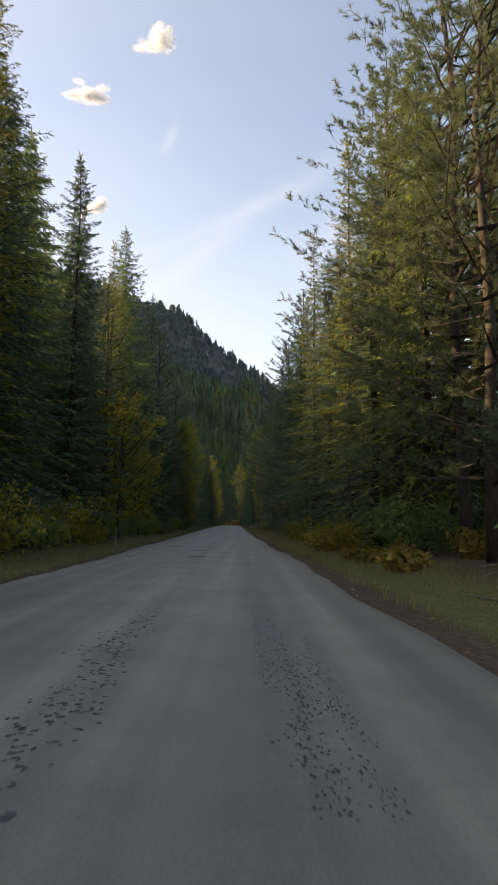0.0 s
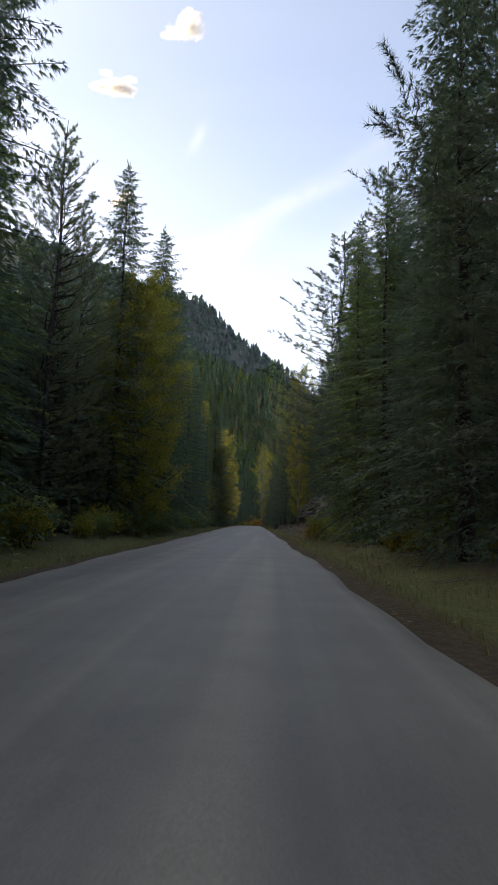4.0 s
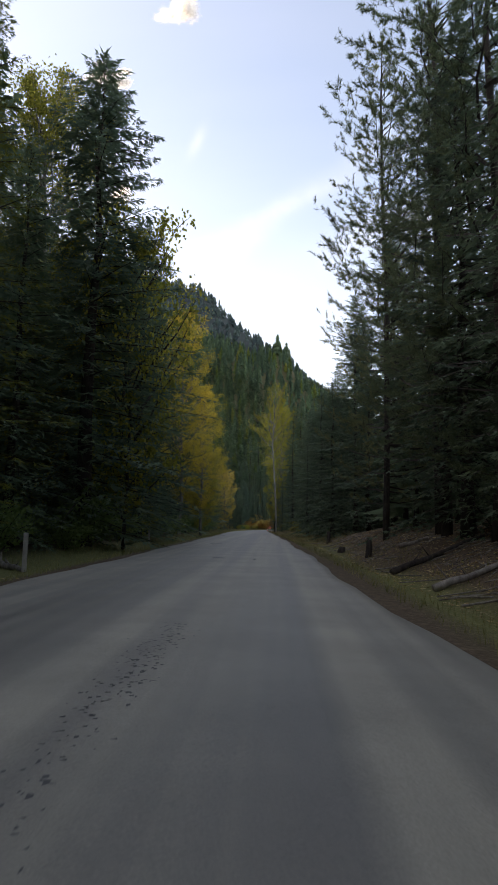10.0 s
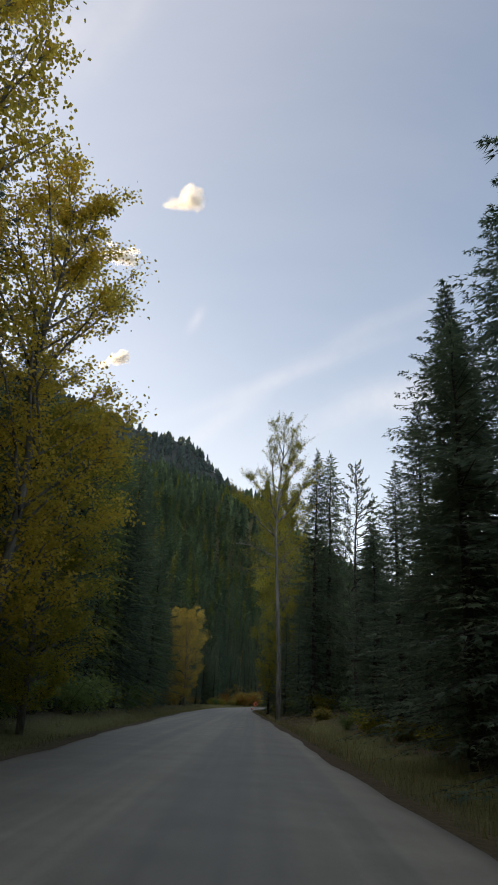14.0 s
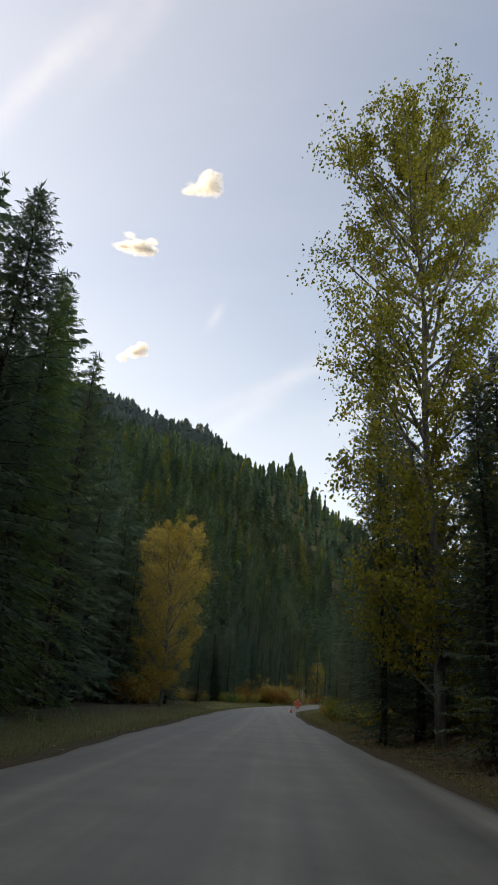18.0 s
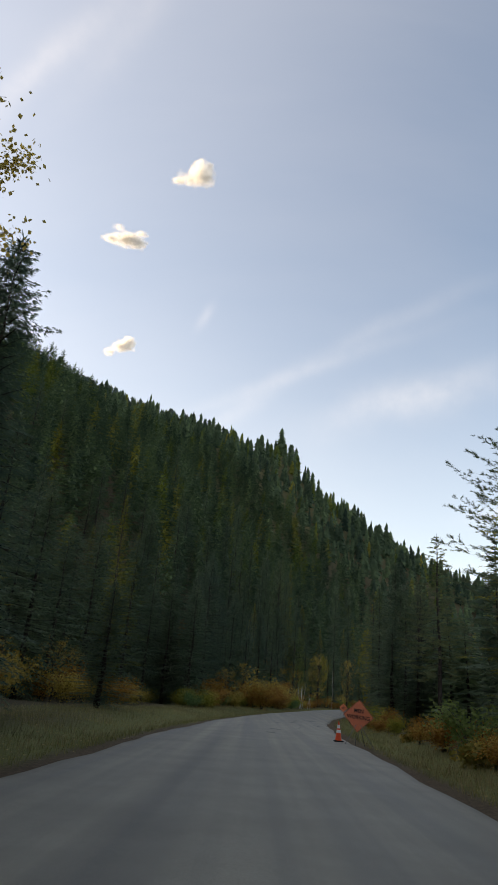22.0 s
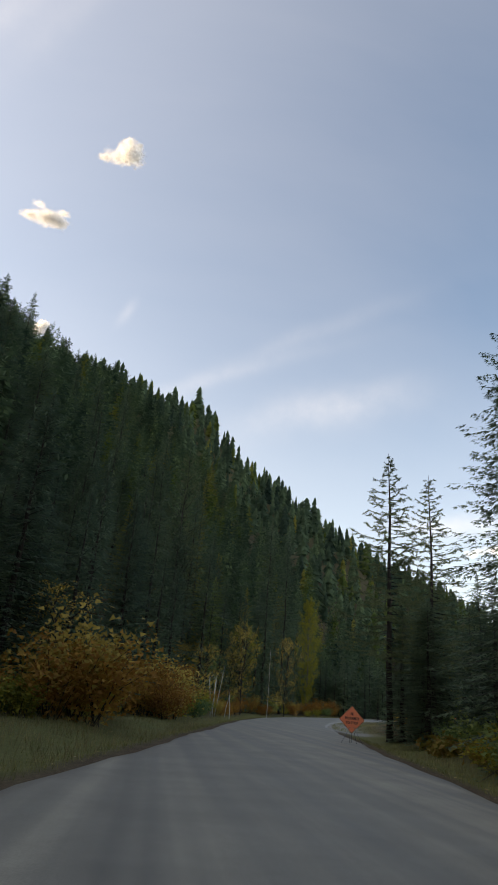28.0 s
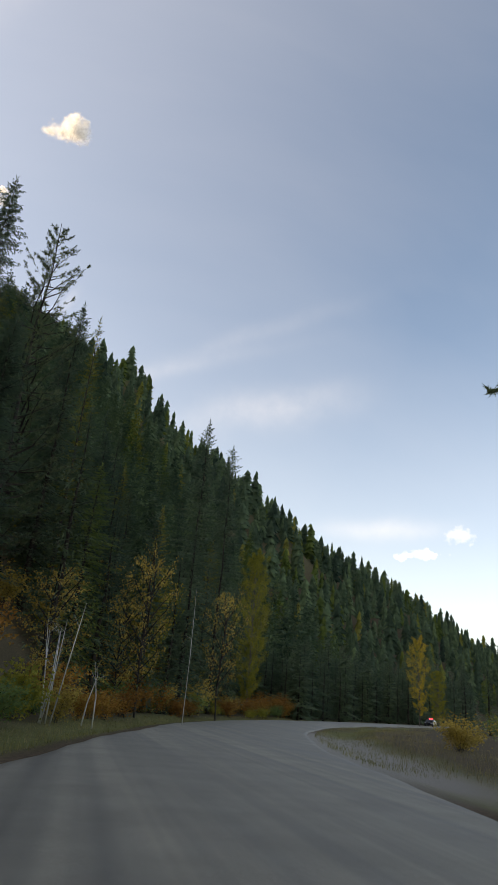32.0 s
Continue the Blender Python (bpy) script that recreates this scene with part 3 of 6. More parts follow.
def broadleaf(seed, height, spread, start, limbs, leaves, mat, bark_mat=None, leaf=0.13, trunk_r=0.2, column=0.5, bare=0.0):
    """A cottonwood, aspen or maple: forked limbs and a crown of single leaves in loose clusters."""
    rng = random.Random(seed)
    wood, crown = Soup(), Soup()
    bend = [Vector((rng.uniform(-0.3, 0.3), rng.uniform(-0.3, 0.3), 0)) * (0.0 if k == 0 else 1) for k in range(6)]
    def axis(z):
        k = min(z / height, 1) * 5
        i = min(int(k), 4)
        return bend[i].lerp(bend[i + 1], k - i) + Vector((0, 0, z))
    n = 11
    wood.tube([axis(height * 0.96 * k / n) - Vector((0, 0, 0.4 if k == 0 else 0)) for k in range(n + 1)], [max(0.015, trunk_r * (1 - k / (n + 0.5)) ** 0.9) for k in range(n + 1)], 8)
    ends, turn = [], 0.0
    for i in range(limbs):
        u = (i + rng.random()) / limbs
        z = height * (start + (0.93 - start) * u)
        length = spread * (math.sin(math.pi * (0.16 + 0.78 * u)) ** 0.7) * rng.uniform(0.65, 1.15)
        turn += 2.399 + rng.uniform(-0.5, 0.5)
        out = Vector((math.cos(turn), math.sin(turn), 0))
        flat = Vector((-out.y, out.x, 0))
        rise = column * rng.uniform(0.7, 1.3) + 0.5 * u
        pts = [axis(z) + out * length * s + flat * length * rng.uniform(-0.08, 0.08) + Vector((0, 0, length * (rise * s + 0.15 * s * s))) for s in (0, 0.35, 0.7, 1)]
        r0 = 0.02 + 0.016 * length
        wood.tube(pts, [r0, r0 * 0.7, r0 * 0.45, 0.006], 4, False)
        for _ in range(8):
            s = rng.uniform(0.15, 1.0) * 3
            a = min(int(s), 2)
            p = pts[a].lerp(pts[a + 1], s - a)
            q = p + (out * rng.uniform(0.0, 0.8) + flat * rng.uniform(-0.9, 0.9) + Vector((0, 0, rng.uniform(-0.2, 0.8)))) * length * 0.4
            wood.strip([p, p.lerp(q, 0.5) + Vector((0, 0, 0.05)), q], [0.016, 0.011, 0.004])
            if rng.random() > bare:
                ends.append((p, q))
        if rng.random() > bare:
            ends.append((pts[2], pts[3]))
    for k in range(4):
        ends.append((axis(height * 0.86), axis(height * (0.93 + 0.02 * k)) + Vector((rng.uniform(-0.4, 0.4), rng.uniform(-0.4, 0.4), 0))))
    per = max(1, leaves // max(1, len(ends)))
    for p, q in ends:
        puff = (q - p).length * 0.14 + 0.09
        for _ in range(per):
            c = p.lerp(q, rng.uniform(0.15, 1.1)) + Vector((rng.gauss(0, puff), rng.gauss(0, puff), rng.gauss(0, puff * 0.8)))
            d = Vector((rng.uniform(-1, 1), rng.uniform(-1, 1), rng.uniform(-1, 0.4))).normalized()
            sd = d.cross(Vector((rng.uniform(-1, 1), rng.uniform(-1, 1), rng.uniform(-1, 1)))).normalized()
            size = leaf * rng.uniform(0.7, 1.35)
            crown.kite(c, d, sd, size, size * 0.85)
    return wood.mesh("broadleaf_trunk", bark_mat or M_GREYBARK, True), crown.mesh("broadleaf_crown", mat)


def shrub(seed, height, spread, stems, leaves, mat, leaf=0.07):
    rng = random.Random(seed)
    wood, crown = Soup(), Soup()
    for i in range(stems):
        a, r = rng.uniform(0, 6.28), rng.uniform(0.3, 1.0) * spread
        h = height * rng.uniform(0.55, 1.0) * (1 - 0.25 * (r / spread) ** 2)
        p0 = Vector((rng.uniform(-0.15, 0.15), rng.uniform(-0.15, 0.15), -0.15))
        tip = Vector((math.cos(a) * r, math.sin(a) * r, h))
        mid = p0.lerp(tip, 0.5) + Vector((0, 0, 0.15 * height))
        wood.strip([p0, mid, tip], [0.018, 0.011, 0.004])
        for _ in range(leaves // stems):
            s = rng.uniform(0.25, 1.05)
            c = (p0.lerp(mid, s * 2) if s < 0.5 else mid.lerp(tip, s * 2 - 1)) + Vector((rng.gauss(0, 1), rng.gauss(0, 1), rng.gauss(0, 0.8))) * (0.13 * spread + 0.05)
            c.z = max(c.z, 0.03)
            d = Vector((rng.uniform(-1, 1), rng.uniform(-1, 1), rng.uniform(-0.8, 0.6))).normalized()
            sd = d.cross(Vector((rng.uniform(-1, 1), rng.uniform(-1, 1), rng.uniform(-1, 1)))).normalized()
            size = leaf * rng.uniform(0.8, 1.6)
            crown.blade(c, d, sd, size, size * 0.8)
    return wood.mesh("shrub_stems", M_BARK, True), crown.mesh("shrub_leaves", mat)


# ---- road line: stations in metres and headings in degrees clockwise from +y ----
HEADINGS = ((-80, -1.4), (0, -1.4), (60, -1.4), (130, -1.25), (184, -1.3), (242, -1.85), (275, -2.5), (307, -1.95), (331, -1.3), (353, -1.2), (374, -0.75),
            (394, 0.6), (419, 3.5), (443, 6.8), (461, 9.2), (479, 10.2), (496, 10.4), (516, 11.2), (530, 13.0), (545, 18.0), (570, 28.0), (600, 36.0), (660, 44.0), (760, 47.0), (1100, 49.0))
LEVELS = ((-80, -0.3), (0, 0.0), (80, 0.35), (160, 0.86), (240, 1.25), (320, 1.23), (380, 1.06), (440, 0.97), (500, 1.26), (530, 1.5), (560, 1.95), (600, 2.7), (700, 4.6), (1100, 10.0))
RIGHT_EDGE = ((-80, 2.35), (20, 2.35), (60, 2.15), (150, 2.2), (196, 2.2), (250, 2.6), (300, 3.5), (340, 3.7), (370, 3.65), (407, 4.05), (440, 4.2), (475, 4.7), (500, 5.0), (1100, 5.0))
LEFT_EDGE = ((-80, -4.75), (20, -4.75), (70, -4.95), (150, -4.9), (200, -5.0), (250, -4.25), (310, -4.1), (370, -3.75), (400, -3.45), (435, -3.4), (475, -3.5), (490, -3.6), (520, -3.85), (1100, -4.0))
ST = np.arange(-80, 1000.5, 1.0)
HD = np.radians(np.interp(ST, *zip(*HEADINGS)))
HD = np.convolve(np.pad(HD, 8, mode="edge"), np.ones(17) / 17, "valid")
RX = np.cumsum(np.sin(HD)) - np.sin(HD[0])
RY = np.cumsum(np.cos(HD)) - np.cos(HD[0])
zero = int(np.argmin(abs(ST)))
RX, RY = RX - RX[zero], RY - RY[zero]
RZ = np.interp(ST, *zip(*LEVELS))


def at(s, n):
    """The plan point n metres to the right of the driven line at station s."""
    h = np.interp(s, ST, HD)
    return float(np.interp(s, ST, RX) + n * np.cos(h)), float(np.interp(s, ST, RY) - n * np.sin(h))


def right_edge(s):
    return np.interp(s, *zip(*RIGHT_EDGE))


def left_edge(s):
    return np.interp(s, *zip(*LEFT_EDGE))


def station(x, y):
    """Stations and offsets (right positive) of plan points."""
    x, y = np.atleast_1d(np.asarray(x, float)), np.atleast_1d(np.asarray(y, float))
    i = np.empty(len(x), int)
    for a in range(0, len(x), 4000):
        d = (x[a:a + 4000, None] - RX[None, ::4]) ** 2 + (y[a:a + 4000, None] - RY[None, ::4]) ** 2
        i[a:a + 4000] = np.argmin(d, 1) * 4
    for _ in range(2):
        tx, ty = np.sin(HD[i]), np.cos(HD[i])
        along = (x - RX[i]) * tx + (y - RY[i]) * ty
        i = np.clip(i + np.round(along).astype(int), 0, len(ST) - 1)
    tx, ty = np.sin(HD[i]), np.cos(HD[i])
    return ST[i], (x - RX[i]) * ty - (y - RY[i]) * tx


def smooth(v, a, b):
    t = np.clip((v - a) / (b - a), 0, 1)
    return t * t * (3 - 2 * t)


# foot of the wooded hillside beyond the bend, and how high its crest stands
FOOT = np.array([(-900, 20), (-270, 285), (-112, 385), (-48, 448), (-17, 486), (-6, 512), (3, 546), (17, 592), (44, 648), (85, 708), (180, 800), (420, 1020), (900, 1480)], float)


def beyond_foot(x, y):
    best, sign = np.full(len(x), 1e9), np.ones(len(x))
    for (ax, ay), (bx, by) in zip(FOOT[:-1], FOOT[1:]):
        dx, dy = bx - ax, by - ay
        l2 = dx * dx + dy * dy
        t = np.clip(((x - ax) * dx + (y - ay) * dy) / l2, 0, 1)
        px, py = x - ax - t * dx, y - ay - t * dy
        d = np.hypot(px, py)
        side = dx * py - dy * px
        hit = d < best
        best = np.where(hit, d, best)
        sign = np.where(hit, np.sign(side), sign)
    return best * sign


def rough(x, y, size):
    a, b = x / size, y / size
    return (np.sin(a * 1.7 + 1.3 * np.sin(b * 1.1)) + np.sin(b * 2.3 + 1.7 * np.sin(a * 0.9 + 2.0)) + 0.6 * np.sin(a * 4.1 + b * 3.3) + 0.4 * np.sin(a * 7.7 - b * 6.1)) / 3.0


def crest_height(x, y):
    return np.interp(x, (-330, -220, -150, -100, -60, -25, 0, 25, 50, 80, 130, 200, 300), (70, 115, 163, 210, 184, 165, 194, 143, 127, 112, 90, 90, 62)) + 5 * rough(x, y, 90)


def hill_height(x, y):
    d = np.maximum(beyond_foot(x, y), 0)
    w = 14.0
    slope = np.interp(x, (-160, -90, -30), (0.85, 0.87, 1.12))
    crest = crest_height(x, y)
    h = -w * np.logaddexp(-slope * d / w, -crest / w) + w * np.logaddexp(0, -crest / w)
    return np.where(d > 0, np.maximum(h, 0) + 2.2 * smooth(d, 5, 40) * rough(x, y, 13), 0)


def mountain_height(x, y):
    ridge = np.interp(x, (-2500, -1200, -760, -598, -518, -380, -300, -229, -180, -139, -60, 60, 260, 600), (500, 860, 815, 765, 725, 668, 642, 630, 603, 558, 490, 402, 235, 0))
    cliff = np.interp(np.abs(y - 1830), (0, 30, 70, 110, 900), (0, 18, 75, 150, 640))
    return ridge - cliff + 10 * rough(x, y, 60) - 8


def west_ridge(x, y):
    """The mountainside west of the valley, behind which the low sun stands for most of the road."""
    return (560 + 300 * smooth(y, 300, 560)) * smooth(-x, 230, 900) * smooth(y, -60, 260) * (1 - smooth(y, 1250, 1600)) - 3


def ground_height(x, y):
    x, y = np.atleast_1d(np.asarray(x, float)), np.atleast_1d(np.asarray(y, float))
    s, n = station(x, y)
    e = right_edge(s)
    out_r, out_l = n - e, left_edge(s) - n
    out = np.maximum(out_r, out_l)
    z = np.interp(s, *zip(*LEVELS)) - 0.07
    z = z - 0.22 * smooth(out, 0.5, 2.2) + 0.35 * smooth(out, 2.6, 5.5) + smooth(out, 1.0, 4.0) * 0.16 * rough(x, y, 6.5) + smooth(out, 4, 20) * 0.5 * rough(x, y, 11)
    bank = smooth(s, 140, 165) * (1 - smooth(s, 228, 246))
    z = z + bank * np.clip((out_r - 2.4) * 0.24, 0, 4.0)
    bank2 = smooth(s, 296, 312) * (1 - smooth(s, 352, 366))
    z = z + bank2 * np.clip((out_r - 1.4) * 0.16, 0, 1.4)
    z = z + hill_height(x, y)
    return np.maximum(np.maximum(z, west_ridge(x, y)), mountain_height(x, y))


def ground_at(x, y):
    return float(ground_height([x], [y])[0])


# ---- ground: one sheet to the horizon ----
def steps(*runs):
    vals = [runs[0][0]]
    for a, b, d in runs:
        n = max(1, round((b - a) / d))
        vals += [a + (b - a) * (k + 1) / n for k in range(n)]
    return np.array(vals)


gx = steps((-4600, -1400, 400), (-1400, -500, 60), (-500, -120, 20), (-120, -30, 5), (-30, 26, 0.9), (26, 70, 2.4), (70, 240, 8), (240, 700, 30), (700, 4600, 400))
gy = steps((-1500, -300, 200), (-300, -40, 20), (-40, 560, 2.2), (560, 760, 5), (760, 1150, 16), (1150, 1700, 40), (1700, 1960, 15), (1960, 2600, 80), (2600, 4800, 300))
XX, YY = np.meshgrid(gx, gy)
fx, fy = XX.ravel(), YY.ravel()
fz = ground_height(fx, fy)
nx, ny = len(gx), len(gy)
ii = np.arange(nx * ny).reshape(ny, nx)
quads = np.stack([ii[:-1, :-1], ii[:-1, 1:], ii[1:, 1:], ii[1:, :-1]], -1).reshape(-1, 4)
me = raw_mesh("ground", np.stack([fx, fy, fz], -1), quads, [], M_GROUND, True)
s, n = station(fx, fy)
e = right_edge(s)
out_r, out_l = n - e, left_edge(s) - n
out = np.maximum(out_r, out_l)
wob = 0.5 * rough(fx, fy, 6.0) + 0.4 * rough(fx, fy, 11.0)
turfy = smooth(out + wob * 0.5, 0.35, 1.2) * (1 - smooth(out + wob, 3.4, 5.6))
open_left = smooth(s, 395, 420) * (1 - smooth(s, 500, 530)) * (out_l > 0)
turfy = np.maximum(turfy, open_left * (1 - smooth(out_l + wob, 8, 11)) * smooth(out, 0.3, 1.0))
dirt = np.maximum((1 - smooth(out, 0.3, 1.3)) * 0.9, smooth(s, 140, 160) * (1 - smooth(s, 232, 248)) * smooth(out_r + wob, 1.9, 3.2))
dirt = np.maximum(dirt, smooth(s, 300, 312) * (1 - smooth(s, 352, 362)) * smooth(out_r + wob, 0.8, 1.6) * 0.85)
cliffy = np.maximum((fy > 1050) * smooth(fz, 20, 90) * 0.9, 0)
turfy = np.maximum(turfy, 0.4 * smooth(fz, 40, 120))
colour = np.stack([np.clip(dirt, 0, 1), np.clip(turfy, 0, 1), np.clip(cliffy, 0, 1), np.ones(len(fx))], -1).astype(np.float32)
me.color_attributes.new("cover", "FLOAT_COLOR", "POINT").data.foreach_set("color", colour.ravel())
stones = (smooth(s, 508, 518) * (1 - smooth(s, 545, 560)) * (out_r > -1) * (1 - smooth(out_r + wob * 0.6, 3.2, 4.6))).astype(np.float32)
me.attributes.new("stones", "FLOAT", "POINT").data.foreach_set("value", stones)
ground = tagged(new("ground", me), "brown forest floor with grassy verges and a steep hillside", "ground", kind="structure")

# ---- road ----
rs = np.concatenate([np.arange(-70, 620, 2.0), np.arange(620, 990, 5.0)])
lat = np.array([-0.12, 0.0, 0.25, 1.5, 2.9, 3.75, 4.6, 6.0, 7.25, 7.5, 7.62])
rise = np.array([-0.25, -0.012, 0.0, 0.03, 0.055, 0.07, 0.055, 0.03, 0.0, -0.012, -0.25])
verts = []
for q in rs:
    e1 = left_edge(q)
    fit_w = (right_edge(q) - e1) / 7.5
    zr = float(np.interp(q, *zip(*LEVELS)))
    w1, w2 = 0.1 * math.sin(q * 0.31) + 0.06 * math.sin(q * 1.13), 0.1 * math.sin(q * 0.27 + 1) + 0.06 * math.sin(q * 0.93)
    for k, (l, r) in enumerate(zip(lat, rise)):
        w = w1 * (1 - l / 7.5) ** 4 + w2 * max(l / 7.5, 0) ** 4 if 0 <= l <= 7.5 else (w1 if l < 0 else w2)
        x, y = at(q, e1 + l * fit_w + w)
        verts.append((x, y, zr + r))
m_, k_ = len(rs), len(lat)
jj = np.arange(m_ * k_).reshape(m_, k_)
quads = np.stack([jj[:-1, :-1], jj[:-1, 1:], jj[1:, 1:], jj[1:, :-1]], -1).reshape(-1, 4)
road = tagged(new("road", raw_mesh("road", verts, quads, [], M_ROAD, True)), "worn grey asphalt two-lane road without markings", "road", kind="structure")


def road_z(s, n):
    l = (n - float(left_edge(s))) * 7.5 / float(right_edge(s) - left_edge(s))
    return float(np.interp(s, *zip(*LEVELS))) + float(np.interp(l, lat, rise))


def blot_on_road(seed, s, n, ls, ln, name="patch"):
    """A thin dark repair patch with a ragged outline."""
    rng = random.Random(seed)
    bm = bmesh.new()
    ring = []
    for k in range(18):
        a = 2 * math.pi * k / 18
        r = rng.uniform(0.72, 1.1)
        q, m = s + math.sin(a) * ls * r, n + math.cos(a) * ln * r
        x, y = at(q, m)
        ring.append(bm.verts.new((x, y, road_z(q, m) + 0.006)))
    face = bm.faces.new(ring)
    ext = bmesh.ops.extrude_face_region(bm, geom=[face])
    for v in ext["geom"]:
        if isinstance(v, bmesh.types.BMVert):
            v.co.z -= 0.02
    part(name, bm_mesh("tar_patch", bm, M_TAR), road, "dark tar repair patch")


def seam_on_road(seed, s0, s1, n, width):
    """A band of crazed asphalt along the road: short dark cracks and chips, thicker here and thinner there."""
    rng = random.Random(seed)
    V, Q, w = [], [], 0.0
    for q in np.arange(s0, s1, 0.011):
        w = 0.985 * w + rng.uniform(-0.012, 0.012)
        if rng.random() > 0.62 + 0.38 * math.sin(q * 0.55 + seed) * math.sin(q * 0.23 + 2 * seed):
            continue
        c, half, long = n + w + rng.gauss(0, width * 0.55), width * rng.uniform(0.03, 0.12), rng.uniform(0.006, 0.032)
        skew = rng.uniform(-0.02, 0.02)
        base = len(V)
        for dq, dn in ((-long + skew, -half * 0.5), (-long * 0.4, half), (long, half * 0.6), (long * 0.5 - skew, -half)):
            x, y = at(q + dq, c + dn)
            V.append((x, y, road_z(q + dq, c + dn) + 0.004))
        Q.append((base, base + 1, base + 2, base + 3))
    part("tar_seam", raw_mesh("tar_seam", V, Q, [], M_CRACK), road, "dark crazed tar seam")


seam_on_road(1, 2, 44, -1.15, 0.26)
seam_on_road(2, 3, 24, 0.5, 0.13)
seam_on_road(3, 5, 14, 0.3, 0.08)
seam_on_road(4, 3, 9, 0.75, 0.1)
seam_on_road(5, 52, 64, -1.7, 0.2)
seam_on_road(6, 166, 192, -1.0, 0.2)
seam_on_road(7, 121, 131, -1.2, 0.1)
seam_on_road(8, 404, 432, 2.1, 0.1)
seam_on_road(9, 350, 360, -2.35, 0.06)
for k, (s_, n_, ls, ln) in enumerate(((24.5, -1.3, 0.4, 0.35), (29.5, -1.5, 0.45, 0.4), (35, -3.0, 0.5, 0.45), (62.5, -0.7, 0.28, 0.2), (63.5, -0.08, 0.1, 0.06), (60, 0.1, 0.12, 0.14), (145.5, -1.67, 0.4, 0.2), (147.5, -1.6, 0.3, 0.22),
                                     (149.5, -2.6, 0.6, 0.45), (174.5, -1.82, 0.1, 0.09), (207.5, -1.32, 0.2, 0.24), (207.3, -0.03, 0.06, 0.06), (224, -2.4, 0.4, 0.35), (257, -3.7, 0.3, 0.5),
                                     (408.3, 0.45, 0.07, 0.08), (407.2, 0.55, 0.16, 0.2), (412, 0.7, 0.3, 0.3), (426, 3.3, 0.5, 0.3), (432, 1.65, 0.8, 0.25), (425, 0.6, 0.25, 0.3), (429, 1.5, 0.5, 0.3), (437, 1.3, 0.3, 0.25), (440, 2.6, 0.8, 0.6))):
    blot_on_road(40 + k, s_, n_, ls, ln)

# ---- trees ----
KINDS = {}


def make_kind(key, count, builder, name, label, category):
    KINDS[key] = ([builder(k) for k in range(count)], name, label, category)


make_kind("fir", 4, lambda k: conifer(100 + k, 26, 4.6 + 0.35 * k, 0.02 + 0.015 * k, 230, 23, M_FIR, 0.3, 0.3, 0.54, 0.58, 0.5), "fir_tree", "tall dark green fir with drooping limbs beside the road", "fir tree")
make_kind("spruce", 3, lambda k: conifer(200 + k, 24, 3.9, 0.01, 225, 22, M_FIR, 0.16, 0.4, 0.62, 0.54, 0.5), "spruce_tree", "dense blue-green spruce in the forest edge", "spruce tree")
make_kind("cedar", 3, lambda k: conifer(300 + k, 24, 4.9, 0.02, 185, 23, M_CEDAR, 0.45, 0.15, 0.62, 0.6, 0.44), "cedar_tree", "yellowish green cedar with hanging sprays", "cedar tree")
make_kind("larch", 3, lambda k: conifer(400 + k, 25, 3.9, 0.06, 175, 21, M_LARCH, 0.12, 0.32, 0.7, 0.42, 0.42, 0.12, bough=0.07), "larch_tree", "feathery larch turning yellow-green", "larch tree")
make_kind("dark_larch", 2, lambda k: bare_larch(450 + k, 23, 4.4, 120, M_PINE), "larch_tree", "sparse dark larch with see-through limbs", "larch tree")
make_kind("pine", 4, lambda k: pine(500 + k, 26, 5.4, 0.06 + 0.04 * k, 160, M_PINE, 0.24, 17), "pine_tree", "tall airy pine with bare lower trunk and tufted limbs", "pine tree")
make_kind("back", 3, lambda k: conifer(600 + k, 24, 4.8, 0.03, 68, 5, M_FIR, 0.3, 0.3, 0.75, 1.25, 0.68, limbs=False, plain_sprays=True, bough=0.42, trunk_r=0.2), "fir_tree", "dark fir standing back in the forest", "fir tree")
make_kind("hill", 4, lambda k: conifer(620 + k, 20, 3.7 + 0.4 * k, 0.03, 72, 5, M_FIR, 0.32, 0.3, 0.62, 0.95, 0.5, limbs=False, plain_sprays=True, bough=0.3, trunk_r=0.18), "fir_tree", "dark fir on the hillside", "fir tree")
make_kind("mid", 3, lambda k: conifer(640 + k, 24, 4.8, 0.02, 140, 10, M_FIR, 0.25, 0.32, 0.75, 0.75, 0.6, bough=0.14), "fir_tree", "dark green fir in the wood behind the verge", "fir tree")
make_kind("gold", 3, lambda k: broadleaf(700 + k, 24, 3.7, 0.1, 60, 34000, M_GOLD, None, 0.13, 0.24, 0.85), "cottonwood_tree", "golden-leaved cottonwood in autumn colour", "cottonwood tree")
make_kind("ochre", 2, lambda k: broadleaf(750 + k, 18, 3.6, 0.06, 64, 34000, M_TAN, None, 0.125, 0.2, 0.65), "cottonwood_tree", "ochre-leaved cottonwood at the verge", "cottonwood tree")
make_kind("lime", 2, lambda k: broadleaf(800 + k, 22, 4.0, 0.05, 84, 56000, M_LIME, None, 0.125, 0.2, 0.6), "cottonwood_tree", "yellow-green cottonwood with grey trunk", "cottonwood tree")
make_kind("sparse", 2, lambda k: broadleaf(850 + k, 27, 4.9, 0.3, 46, 22000, M_LIME, M_GREYBARK, 0.12, 0.27, 0.75, 0.25), "cottonwood_tree", "half-bare tall cottonwood with forked grey trunk", "cottonwood tree")
make_kind("maple", 2, lambda k: broadleaf(900 + k, 9, 2.8, 0.08, 30, 8000, M_LIME, M_BARK, 0.14, 0.09, 0.6), "maple_tree", "small yellow-green maple under the firs", "maple tree")
